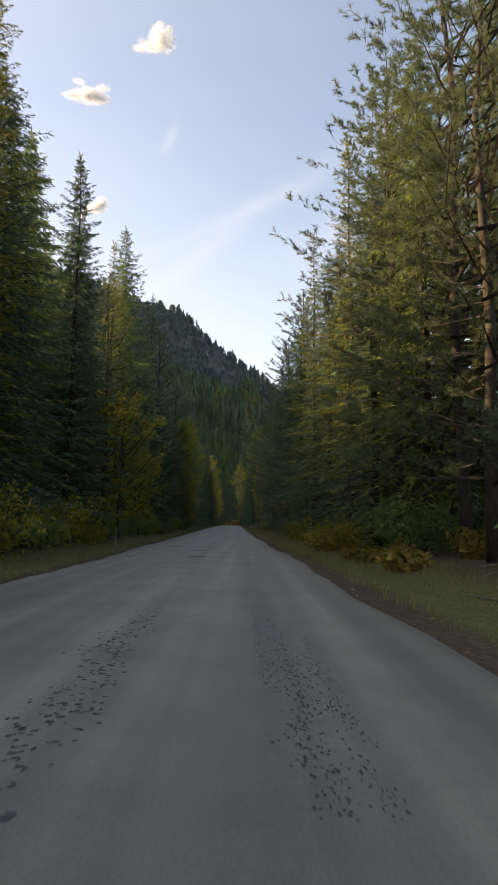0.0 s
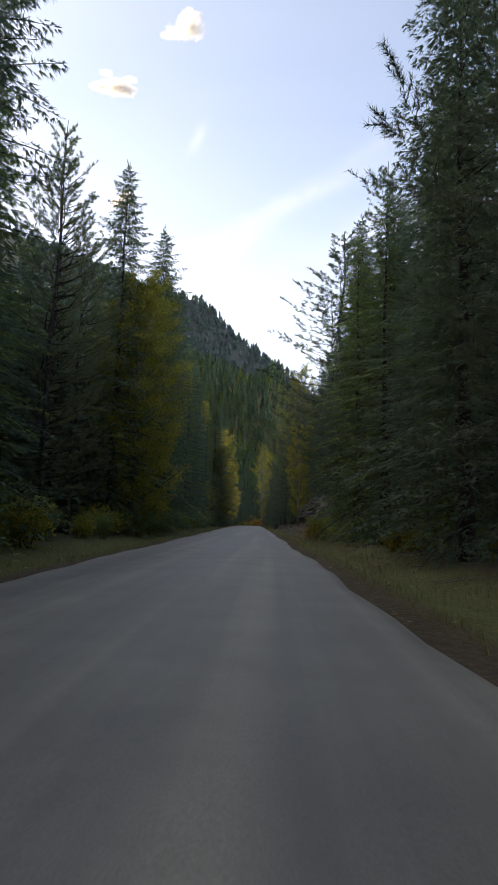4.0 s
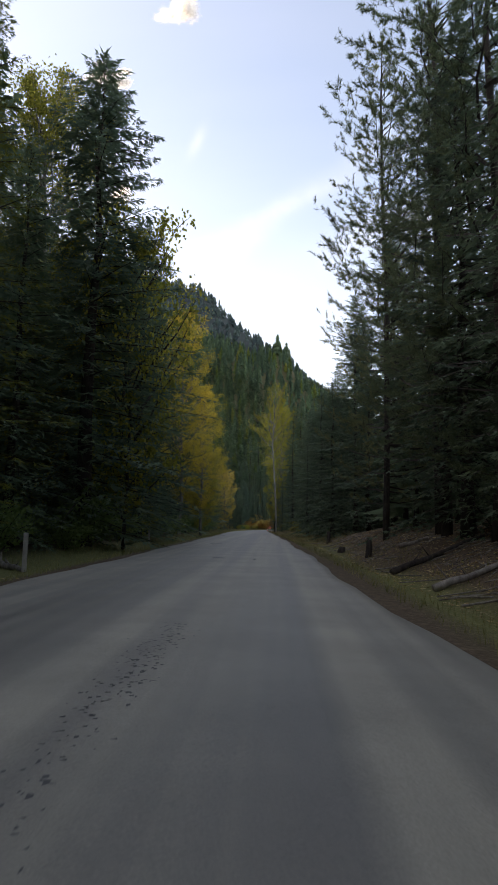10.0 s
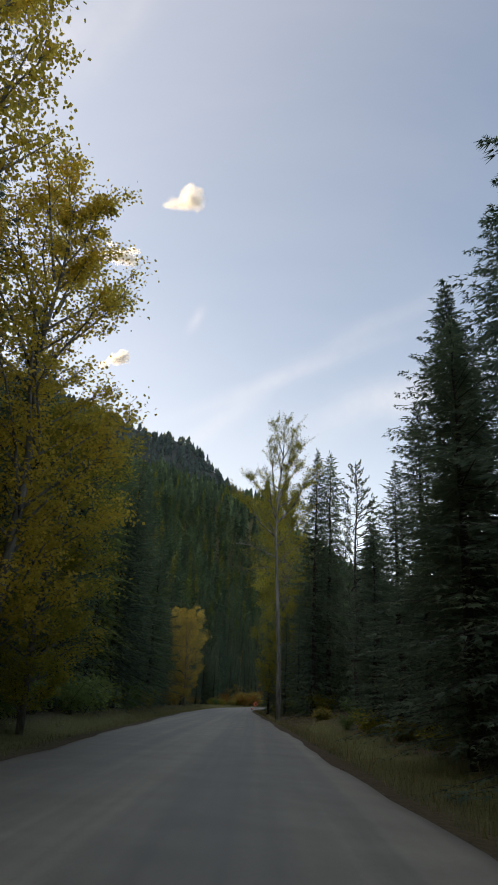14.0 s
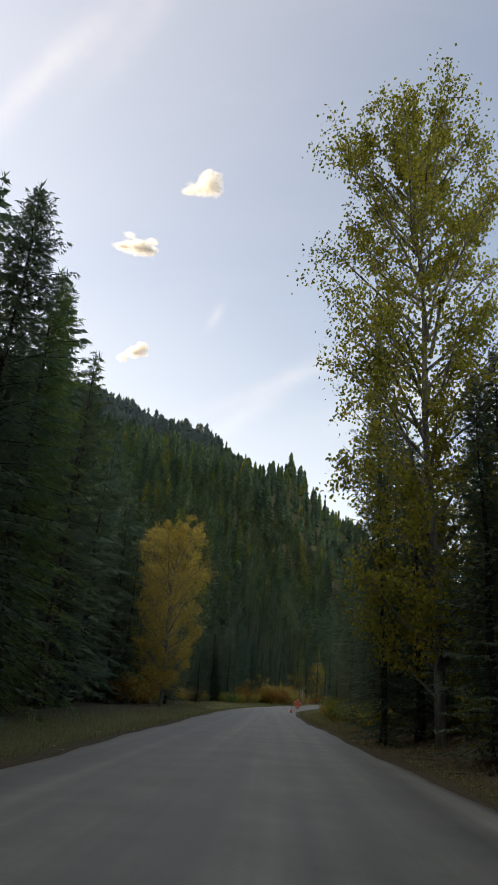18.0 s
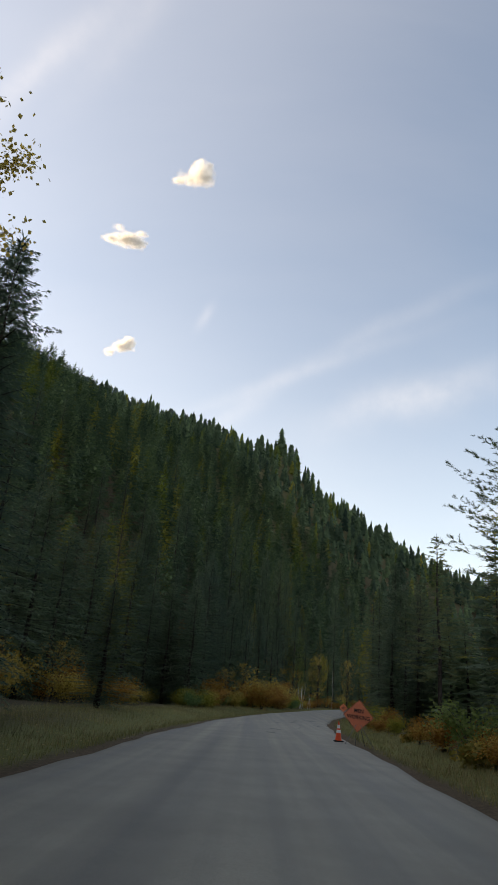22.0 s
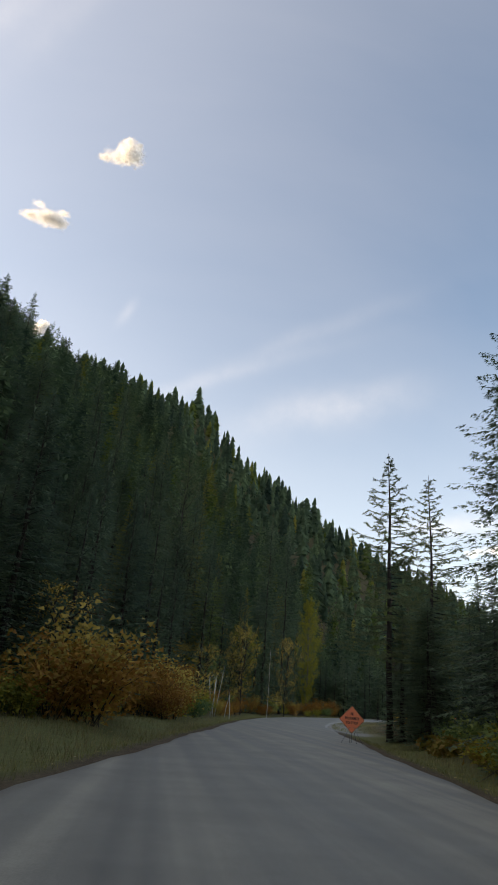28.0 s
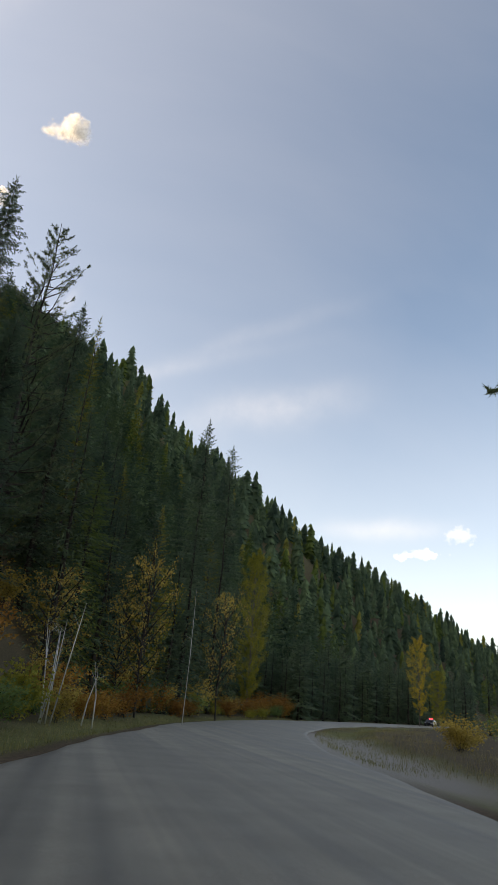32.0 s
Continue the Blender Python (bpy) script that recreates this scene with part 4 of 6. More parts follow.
make_kind("amber", 2, lambda k: broadleaf(930 + k, 7, 2.0, 0.12, 22, 1700, M_TAN, M_BARK, 0.1, 0.07, 0.6, 0.5), "maple_tree", "small amber maple with thin stems", "maple tree")


BACK, HILL, HILL_GOLD = [], [], []


def plant(key, x, y, height, rng, label="", broad=1.0):
    if key == "back":
        k = height / 24
        BACK.append((rng.randrange(3), x, y, k, max(0.8, k ** 0.5), rng.uniform(0, 6.28)))
        return None
    if key == "slope":
        k = height / 20
        (HILL if rng.random() < 0.86 else HILL_GOLD).append((rng.randrange(4), x, y, k, max(0.75, k ** 0.6) * rng.uniform(0.85, 1.2), rng.uniform(0, 6.28)))
        return None
    variants, name, text, category = KINDS[key]
    trunk_me, crown_me = variants[rng.randrange(len(variants))]
    native = {"fir": 26, "spruce": 24, "cedar": 24, "larch": 25, "dark_larch": 23, "pine": 26, "mid": 24, "back": 24, "gold": 24, "ochre": 18, "lime": 22, "sparse": 27, "maple": 9, "amber": 7}[key]
    k = height / native
    wide = broad * min(1.25, max(0.7, k ** 0.5 if k < 1 else k ** 0.4))
    m = Matrix.Translation((x, y, ground_at(x, y) - 0.02)) @ Matrix.Rotation(rng.uniform(0, 6.28), 4, "Z") @ Matrix.Diagonal((wide, wide, k, 1))
    ob = thing(name, label or text, category, m, "forest along the road")
    part("trunk", trunk_me, ob)
    part("crown", crown_me, ob)
    return ob


def forked_cottonwood(x, y, limbs):
    """An old cottonwood with a tall bare trunk: each limb starts at a height and reaches out (across, along) and up, with its share of leaves."""
    g = random.Random(17)
    ob = thing("cottonwood_tree", "tall half-bare cottonwood with a forked grey trunk and thin yellow leaves", "cottonwood tree", Matrix.Translation((x, y, ground_at(x, y) - 0.02)), "forest along the road")
    stem = [Vector(q) for q in ((0, 0, -0.4), (-0.02, 0, 2.0), (-0.15, 0, 6.0), (-0.5, -0.1, 11.5), (-0.9, -0.2, 17.4), (-0.8, -0.4, 21.0), (-0.45, -0.8, 25.5), (-0.4, -1.0, 29.6))]
    wood = Soup()
    wood.tube(stem, [0.27, 0.21, 0.185, 0.165, 0.135, 0.085, 0.05, 0.012], 10)

    def on_stem(z):
        for a, c in zip(stem[:-1], stem[1:]):
            if z <= c.z:
                return a.lerp(c, (z - a.z) / (c.z - a.z))
        return stem[-1]
    leaves, twigs = Soup(), Soup()
    for z, dx, dy, dz, full in limbs:
        p = on_stem(z)
        q = p + Vector((dx, dy, dz))
        m1 = p.lerp(q, 0.35) + Vector((g.uniform(-0.2, 0.2), g.uniform(-0.2, 0.2), -0.1 * dz + 0.25))
        m2 = p.lerp(q, 0.7) + Vector((g.uniform(-0.25, 0.25), g.uniform(-0.2, 0.2), 0.3))
        r0 = 0.025 + 0.011 * (q - p).length
        wood.tube([p, m1, m2, q], [r0, r0 * 0.75, r0 * 0.5, 0.012], 6, False)
        line = [p, m1, m2, q]
        for k in range(int(12 + 5 * (q - p).length)):
            f = g.uniform(0.5, 3.0)
            i = min(int(f), 2)
            a = line[i].lerp(line[i + 1], f - i)
            d_ = ((q - p).normalized() * g.uniform(0.1, 1.0) + Vector((g.uniform(-1, 1), g.uniform(-1, 1), g.uniform(-0.3, 1.0)))) * g.uniform(0.35, 1.0)
            e_ = a + d_
            twigs.strip([a, a.lerp(e_, 0.5) + Vector((0, 0, 0.06)), e_], [0.018, 0.012, 0.004])
            for _ in range(2):
                w = a.lerp(e_, g.uniform(0.3, 0.9))
                twigs.strip([w, w + Vector((g.uniform(-0.4, 0.4), g.uniform(-0.4, 0.4), g.uniform(0, 0.5)))], [0.008, 0.003])
            if g.random() < full:
                for _ in range(g.randint(18, 46)):
                    c = a.lerp(e_, g.uniform(0.3, 1.1)) + Vector((g.gauss(0, 0.14), g.gauss(0, 0.14), g.gauss(0, 0.14)))
                    w = Vector((g.uniform(-1, 1), g.uniform(-1, 1), g.uniform(-1, 0.3))).normalized()
                    sd = w.cross(Vector((g.uniform(-1, 1), g.uniform(-1, 1), g.uniform(-1, 1)))).normalized()
                    leaves.kite(c, w, sd, 0.12 * g.uniform(0.7, 1.3), 0.1)
    part("trunk", wood.mesh("cottonwood_trunk", M_GREYBARK, True), ob, "pale grey bark")
    part("branchwork", twigs.mesh("cottonwood_branchwork", M_GREYBARK), ob, "bare grey side branches")
    part("crown", leaves.mesh("cottonwood_crown", M_LIME), ob, "thin yellow leaves")


forked_cottonwood(-3.7, 314.7, ((17.0, -4.6, -0.6, 4.4, 0.9), (15.0, -4.2, 0.8, 1.3, 0.08), (18.4, 4.4, -1.0, 6.2, 0.9), (20.4, -1.2, 0.4, 6.8, 0.5), (22.0, -2.9, 0.3, 1.6, 0.1), (20.8, 1.7, 0.3, 6.4, 0.7),
                                (16.0, 3.2, 0.9, 4.4, 0.8), (13.8, -2.8, -0.8, -0.6, 0.3), (14.4, 2.6, 0.4, 2.3, 0.35), (19.2, 1.0, 2.6, 5.2, 0.7), (18.6, -1.6, -2.4, 5.0, 0.6), (23.0, 1.4, -0.6, 3.6, 0.7),
                                (23.5, -1.0, 0.8, 4.0, 0.5), (17.6, -2.6, 1.6, 3.6, 0.7), (21.5, 2.2, 1.0, 3.6, 0.8), (12.4, 1.4, -0.4, 0.7, 0.1), (25.0, 1.2, 0.5, 3.6, 0.8), (25.5, -1.2, -0.5, 3.2, 0.7), (26.5, 0.4, 0.2, 3.0, 0.9), (20.0, 3.4, 0.4, 3.0, 0.9), (24.0, 2.4, 0.2, 3.0, 0.9), (19.5, -3.2, 0.5, 4.2, 0.8)))

rng = random.Random(11)
taken = [(-3.7, 314.7)]
# single trees that stand out: kind, x, y, height
LEFT_A = (("fir", -11.7, 28.6, 22.5), ("cedar", -13.4, 37.5, 25), ("cedar", -13.2, 33, 24), ("fir", -13.0, 46.7, 23.5), ("larch", -12.6, 58, 27), ("fir", -14.0, 70.6, 34.5), ("fir", -15.2, 98.5, 36.5),
          ("cedar", -12.6, 62, 27), ("pine", -11.6, 83, 26.5, 0.85), ("fir", -11.8, 79, 15, 0.9), ("fir", -11.6, 87, 14, 0.9), ("fir", -13.9, 121.8, 30), ("cedar", -13.0, 80.7, 24), ("fir", -14.4, 146, 30, 1.15), ("fir", -13.0, 134, 30, 1.15), ("fir", -13.4, 139, 27))
LEFT_B = (("fir", -14.8, 156, 31), ("larch", -14.8, 204.3, 23.8), ("fir", -14.3, 217.8, 28.3, 1.5), ("larch", -13.8, 165.7, 25.5), ("fir", -15.2, 177.6, 27, 1.15), ("fir", -15.3, 189.8, 22),
          ("lime", -18.5, 221, 28), ("gold", -15.6, 262.5, 28.5), ("gold", -13.8, 270, 20), ("fir", -15.4, 236.7, 27, 1.35), ("lime", -14.6, 276.4, 13), ("pine", -18.5, 259, 28))
LEFT_C = (("fir", -18.6, 294, 21, 0.8), ("fir", -18.5, 312.8, 22.5), ("fir", -18.9, 316, 25), ("fir", -18.4, 309, 19), ("fir", -19.2, 336.4, 20.7), ("larch", -20.4, 334, 19.5),
          ("dark_larch", -20.5, 350.4, 20.7), ("ochre", -18.9, 380, 17.8), ("ochre", -21.3, 388, 18.5), ("fir", -21.2, 397, 19.2), ("fir", -17.4, 470.5, 20.8), ("fir", -9.4, 507, 15), ("fir", -5.6, 531, 17), ("spruce", -4, 552, 18), ("fir", -14, 534, 16), ("cedar", 0.5, 545, 16), ("fir", 3.5, 560, 17), ("larch", 2.6, 574, 18), ("spruce", -19.8, 419, 8.2), ("fir", -17.5, 474, 22), ("amber", 6.1, 548.6, 12.5), ("amber", 15.5, 565, 13), ("lime", 25, 592, 24, 0.6), ("gold", 68.6, 625, 17.5, 0.7), ("lime", 81, 640, 12, 0.7))
RIGHT_A = (("larch", 6.2, 60.5, 29), ("larch", 7.0, 44, 29), ("pine", 7.3, 32, 26), ("pine", 7.5, 20, 22), ("pine", 8.2, 25, 28), ("pine", 6.8, 78, 30, 0.95), ("pine", 5.6, 88, 27), ("cedar", 6.3, 70, 14),
           ("pine", 4.9, 133.8, 30, 1.15), ("pine", 6.8, 137, 27), ("sparse", 3.2, 183.2, 27, 0.8), ("lime", 3.4, 184.0, 17, 0.62), ("pine", 7.9, 179.5, 28, 0.8), ("pine", 9.6, 183.5, 30, 0.8), ("fir", 11.5, 186, 30), ("pine", 13.5, 181, 29), ("fir", 7.4, 188, 27), ("fir", 8.6, 190, 30))
RIGHT_B = (("pine", 3.1, 212, 31), ("pine", 3.6, 206, 28), ("fir", 5.4, 236, 25), ("fir", 3.2, 243, 23), ("fir", 4.3, 272, 23.2, 1.25), ("fir", 2.3, 266.3, 17), ("fir", 1.5, 262.3, 17.5, 1.3),
           ("spruce", 1.1, 273, 17.8), ("fir", 2.9, 253.6, 16), ("fir", 4.2, 246.5, 23, 1.15), ("fir", 0.2, 270, 14.5, 1.0), ("fir", 1.6, 248.5, 15.6, 1.1), ("spruce", -0.4, 316, 26.5), ("fir", 1.2, 318, 26.8), ("lime", -2.4, 341.5, 30.5, 1.0), ("spruce", -4.0, 344.5, 12, 0.75), ("spruce", -2.2, 335.5, 12, 0.8), ("fir", -0.9, 331, 14, 0.8), ("fir", -2.2, 346, 14), ("fir", 0.4, 341, 15.5), ("spruce", 1.8, 333, 16), ("fir", 3.2, 338, 18), ("fir", -0.6, 350, 13), ("fir", 0.9, 327, 13))
RIGHT_C = (("spruce", -0.6, 366.5, 33, 1.15), ("fir", 0.2, 372, 12), ("fir", 1.0, 378, 11), ("spruce", 1.4, 368, 14), ("fir", 0.4, 365, 25), ("larch", 1.6, 402.5, 15.5), ("pine", 3.3, 405.8, 17), ("dark_larch", 3.9, 426, 15), ("spruce", 8.6, 465.4, 20.5, 1.2), ("fir", 6.6, 450, 13.5), ("pine", 7.4, 447, 15), ("pine", 8.6, 453, 14.5), ("fir", 7.9, 459, 16.5, 1.2), ("fir", 11, 463, 17, 1.2), ("fir", 11.4, 475.7, 22.5, 1.35), ("spruce", 12.2, 499.5, 10), ("fir", 15, 502, 11), ("spruce", 13, 497.5, 9.5), ("fir", 17.5, 505, 13), ("fir", 10.8, 491, 9),
           ("fir", 7.6, 472.3, 18.5), ("dark_larch", 11.4, 500.2, 23, 1.2), ("dark_larch", 12.6, 494.5, 19, 1.0))
for rows in (LEFT_A, LEFT_B, LEFT_C, RIGHT_A, RIGHT_B, RIGHT_C):
    for key, x, y, h, *w in rows:
        plant(key, x, y, h, rng, "", w[0] if w else 1.0)
        taken.append((x, y))

# tall trees up the slope: kind, x, y, height of the top
for key, x, y, top in (("fir", -17.9, 557.1, 55.0), ("fir", -19.6, 536.6, 45.5), ("pine", -5.4, 537.1, 36), ("fir", -8.9, 535, 37.5), ("fir", -9.8, 533, 34.5), ("fir", -3.4, 545, 34.2), ("larch", -2.3, 552, 37.4), ("fir", 12.3, 572, 37.6), ("fir", 17.3, 580, 38)):
    plant(key, x, y, max(12.0, top - ground_at(x, y)), rng, "", 0.75)
    taken.append((x, y))
for _ in range(26):
    a, d_ = radians(rng.uniform(19, 34)), rng.uniform(106, 150)
    x, y = 1.9 + d_ * math.sin(a), 494.6 + d_ * math.cos(a)
    if abs(float(station(x, y)[1][0])) > 8.5:
        plant("mid", x, y, rng.uniform(6, 12), rng)
        taken.append((x, y))


def clear(x, y, gap):
    if all((x - a) ** 2 + (y - b) ** 2 > gap * gap for a, b in taken):
        taken.append((x, y))
        return True
    return False


# forest along both sides: an edge row of full trees, then rows set back
def forest(side, s0, s1, offsets, spacing, kinds, heights, seed, gap=2.6):
    r = random.Random(seed)
    for off in offsets:
        q = s0 + r.uniform(0, spacing)
        while q < s1:
            q += spacing * r.uniform(0.7, 1.35)
            n = (off + r.uniform(-1.2, 1.2)) * side
            x, y = at(q, n)
            if clear(x, y, gap):
                key = r.choice(kinds)
                plant(key, x, y, r.uniform(*heights), r, "", 0.72 if key == "pine" else 1.0)


FRONT = ("fir", "fir", "cedar", "pine", "fir", "spruce", "larch")
forest(-1, -6, 240, (11.5,), 4.6, FRONT, (17, 27), 21)
forest(-1, 240, 350, (11.8,), 4.6, ("fir", "fir", "spruce", "cedar", "fir"), (16, 23), 38)
forest(-1, -30, 400, (15.5, 20.0), 5.5, ("back",), (19, 29), 22)
forest(-1, -30, 400, (25.5, 31.0), 7.0, ("back",), (20, 30), 34)
# extra rows hidden behind the edge, added to block sun patches on the road
forest(-1, -40, 130, (36.0, 41.0), 4.6, ("back",), (24, 31), 46)
forest(-1, -22, 112, (13.6, 17.8, 22.5), 3.4, ("back",), (13, 19), 48, 2.0)
forest(1, 14, 132, (8.8,), 3.9, ("fir", "cedar", "pine", "fir", "cedar"), (17, 28), 23, 2.3)
forest(1, 20, 138, (11.5,), 5.0, ("pine", "fir", "pine"), (24, 31), 36, 2.3)
forest(1, -4, 138, (13.0, 18.5), 6.0, ("back", "back", "pine", "back"), (17, 26), 24)
forest(1, 140, 172, (17.5, 20.5), 4.0, ("fir", "pine"), (17, 24), 33)
forest(1, 172, 196, (13.0, 16.0), 3.4, ("pine", "fir", "pine"), (23, 28), 39, 2.2)
forest(1, 198, 219, (7.4, 9.4), 4.2, ("pine", "pine", "fir"), (22, 31), 37, 2.2)
forest(1, 222, 300, (9.8,), 4.8, ("fir", "pine", "fir", "spruce"), (13, 22), 25)
forest(1, 196, 372, (14.0, 19.5), 6.0, ("back",), (14, 22), 26)
forest(1, 320, 400, (11.5,), 4.6, ("mid", "spruce", "mid", "cedar"), (9, 15), 27)
forest(1, 372, 486, (14.5, 19.0), 4.6, ("mid", "mid", "back", "back"), (8, 14), 28)
forest(1, 430, 484, (11.0,), 4.0, ("mid", "spruce", "mid"), (6, 11), 29)
forest(1, 476, 520, (14.5, 18.0), 3.6, ("mid",), (7, 13), 35, 2.0)
forest(-1, 350, 400, (13.5,), 4.2, ("mid", "spruce", "mid"), (10, 19), 30)
forest(-1, 398, 452, (19, 23.5, 28), 4.6, ("mid", "fir", "larch", "spruce"), (13, 22), 31)
forest(-1, 450, 506, (13.5, 17.5, 21.5), 4.0, ("mid", "spruce", "mid", "fir"), (10, 18), 41)
forest(-1, 450, 506, (26.0, 31.0), 4.0, ("slope", "mid", "slope", "fir"), (11, 19), 47)
forest(-1, 600, 730, (8.5, 12.0, 16.0), 4.0, ("mid", "back"), (9, 16), 43)
forest(-1, 655, 760, (20, 26, 32, 40), 5.0, ("back",), (12, 20), 44)
forest(1, 219, 262, (10.8, 13.2), 3.6, ("mid", "back"), (10, 17), 45, 2.2)
forest(1, 196, 226, (11.0, 12.5), 3.2, ("mid", "mid", "back"), (8, 15), 42, 2.0)


# foot of the hillside: full trees on the slope
def slope_wood(seed, count, s0, s1, d0, d1):
    r = random.Random(seed)
    made = 0
    for _ in range(count * 6):
        q = r.uniform(s0, s1)
        e_left = float(left_edge(q))
        d = d0 + (d1 - d0) * r.random() ** 1.2
        x, y = at(q, e_left - d)
        if beyond_foot(np.array([x]), np.array([y]))[0] < -4 or not clear(x, y, 3.3):
            continue
        near = d < 16
        plant(r.choice(("mid", "mid", "fir", "mid", "larch") if near else ("slope", "slope", "slope", "mid", "slope")), x, y, r.uniform(12, 20) if q < 540 else r.uniform(14, 23), r)
        made += 1
        if made >= count:
            break


slope_wood(51, 270, 438, 600, 8.5, 62)
slope_wood(53, 60, 545, 660, 6.0, 22)
r_ = random.Random(52)
for _ in range(900):
    q, d_ = r_.uniform(590, 660), r_.uniform(9, 66)
    x, y = at(q, -4.0 - d_)
    if clear(x, y, 4.2):
        plant("slope", x, y, r_.uniform(14, 26), r_)

# small maples and shrubs in the forest edge
for key, s_, n_, h in (("maple", 52, -9.0, 11), ("maple", 68, -9.6, 8), ("lime", 123, -9.4, 21), ("maple", 128, -8.8, 9), ("amber", 76, 6.4, 4),
                       ("maple", 196, -9.3, 8), ("maple", 220.5, -7.4, 18), ("amber", 404, -15.2, 4), ("amber", 412, -15.5, 3.6), ("amber", 425, -16.5, 4.5),
                       ("amber", 430, -17.5, 4), ("amber", 468, -11.0, 5), ("amber", 484, -11.6, 6.6), ("amber", 548, -9.8, 9), ("amber", 552, -12.5, 10), ("amber", 534, -10.2, 7.5), ("maple", 560, -12, 12), ):
    x, y = at(s_, n_)
    plant(key, x, y, h, rng)

# trees further back and on the near hillside, joined
def joined_wood(name, label, mat, kind, slot, rows):
    gz = ground_height([q[1] for q in rows], [q[2] for q in rows])
    V, Q, T, base = [], [], [], 0
    cache = {}
    for (v, x, y, k, w, a), z in zip(rows, gz):
        if v not in cache:
            me = KINDS[kind][0][v][slot]
            co = np.empty(len(me.vertices) * 3, np.float32)
            me.vertices.foreach_get("co", co)
            fq = [tuple(p.vertices) for p in me.polygons if len(p.vertices) == 4]
            ft = [tuple(p.vertices) for p in me.polygons if len(p.vertices) == 3]
            cache[v] = (co.reshape(-1, 3), np.array(fq, int).reshape(-1, 4), np.array(ft, int).reshape(-1, 3))
        co, fq, ft = cache[v]
        c, s_ = math.cos(a), math.sin(a)
        V.append(np.stack([(co[:, 0] * c - co[:, 1] * s_) * w + x, (co[:, 0] * s_ + co[:, 1] * c) * w + y, co[:, 2] * k + z], -1))
        Q.append(fq + base)
        T.append(ft + base)
        base += len(co)
    me = raw_mesh(name, np.concatenate(V), np.concatenate(Q), np.concatenate(T), mat)
    shade = np.random.default_rng(len(rows)).random(len(rows))
    me.attributes.new("tint", "FLOAT", "POINT").data.foreach_set("value", np.repeat(shade, [len(q) for q in V]).astype(np.float32))
    tagged(new(name, me), label, "forest", kind="stuff")


joined_wood("back_forest", "dark mass of firs standing behind the roadside trees", M_FIR, "back", 1, BACK)
joined_wood("back_trunks", "brown trunks of the firs behind the roadside trees", M_BARK, "back", 0, BACK)


# ---- far woods: jagged small conifers on the hillside and the mountain ----
def far_wood(name, label, mat, xs, ys, seed, tall, tiers, arms, slim):
    """Conifers far off: each crown is a stack of ragged drooping skirts round the stem, some slim, some broad and blunt."""
    r = np.random.default_rng(seed)
    count, rim = len(xs), 2 * arms
    zs = ground_height(xs, ys) - 0.3
    h = r.uniform(*tall, count) * (1 + 0.3 * (r.random(count) > 0.9))
    rad = h * slim * r.uniform(0.7, 1.35, count)
    power = r.uniform(0.45, 0.95, count)
    lean_x, lean_y = r.normal(0, 0.02, count), r.normal(0, 0.02, count)
    per = tiers * (rim + 1)
    V = np.empty((count, tiers, rim + 1, 3))
    for k in range(tiers):
        u = 0.06 + 0.9 * (k + r.uniform(-0.25, 0.25, count)) / tiers
        top = np.minimum(u + (1.5 + 0.5 * r.random(count)) * 0.9 / tiers, 1.0)
        if k == tiers - 1:
            top = np.ones(count)
        V[:, k, 0] = np.stack([xs + lean_x * h * top, ys + lean_y * h * top, zs + h * top], -1)
        a = r.uniform(0, 6.283, count)[:, None] + np.arange(rim)[None] * 6.283 / rim + r.uniform(-0.22, 0.22, (count, rim))
        full = (rad * (1.03 - u) ** power)[:, None]
        tooth = np.where(np.arange(rim)[None] % 2 == 0, r.uniform(0.65, 1.55, (count, rim)), r.uniform(0.18, 0.6, (count, rim)))
        rr = full * tooth + 0.1
        V[:, k, 1:, 0] = (xs + lean_x * h * u)[:, None] + rr * np.cos(a)
        V[:, k, 1:, 1] = (ys + lean_y * h * u)[:, None] + rr * np.sin(a)
        V[:, k, 1:, 2] = (zs + h * u)[:, None] - rr * r.uniform(0.05, 0.5, (count, rim)) + full * 0.12
    i = np.arange(rim)
    fan = np.stack([np.zeros(rim, int), 1 + i, 1 + (i + 1) % rim], -1)
    stack = (fan[None] + (np.arange(tiers) * (rim + 1))[:, None, None]).reshape(-1, 3)
    # a stem ties the skirts of one tree together
    low = np.arange(tiers - 1) * (rim + 1)
    stem = np.stack([low, low + rim + 1, low + 1], -1)
    one = np.concatenate([stack, stem])
    T = (one[None] + (np.arange(count) * per)[:, None, None]).reshape(-1, 3)
    me = raw_mesh(name, V.reshape(-1, 3), [], T, mat)
    me.attributes.new("tint", "FLOAT", "POINT").data.foreach_set("value", np.repeat(r.random(count), per).astype(np.float32))
    return tagged(new(name, me), label, "forest", kind="stuff")


r = np.random.default_rng(5)
px, py = r.uniform(-430, 420, 60000), r.uniform(400, 1080, 60000)
d = beyond_foot(px, py)
cr = crest_height(px, py) / 0.93
s, n = station(px, py)
ok = (d > 6) & (d < cr + 40) & ((n < -66) | (s > 655) | (s < 435)) & (n < -11) & (r.random(60000) < 0.42)
px, py = px[ok], py[ok]
cell = {}
keep = []
for i in range(len(px)):
    key = (int(px[i] // 6.9), int(py[i] // 6.9))
    if key not in cell:
        cell[key] = 1
        keep.append(i)
px, py = px[keep][:7600], py[keep][:7600]
pick = r.random(len(px))
close = np.hypot(px + 8, py - 500) < 230
for x, y, q in zip(px[close], py[close], pick[close]):
    k = r.uniform(0.62, 1.22)
    (HILL if q < 0.86 else HILL_GOLD).append((int(r.integers(4)), x, y, k, max(0.7, k ** 0.6) * r.uniform(0.85, 1.2), r.uniform(0, 6.28)))
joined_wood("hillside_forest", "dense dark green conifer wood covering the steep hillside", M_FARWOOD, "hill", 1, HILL)
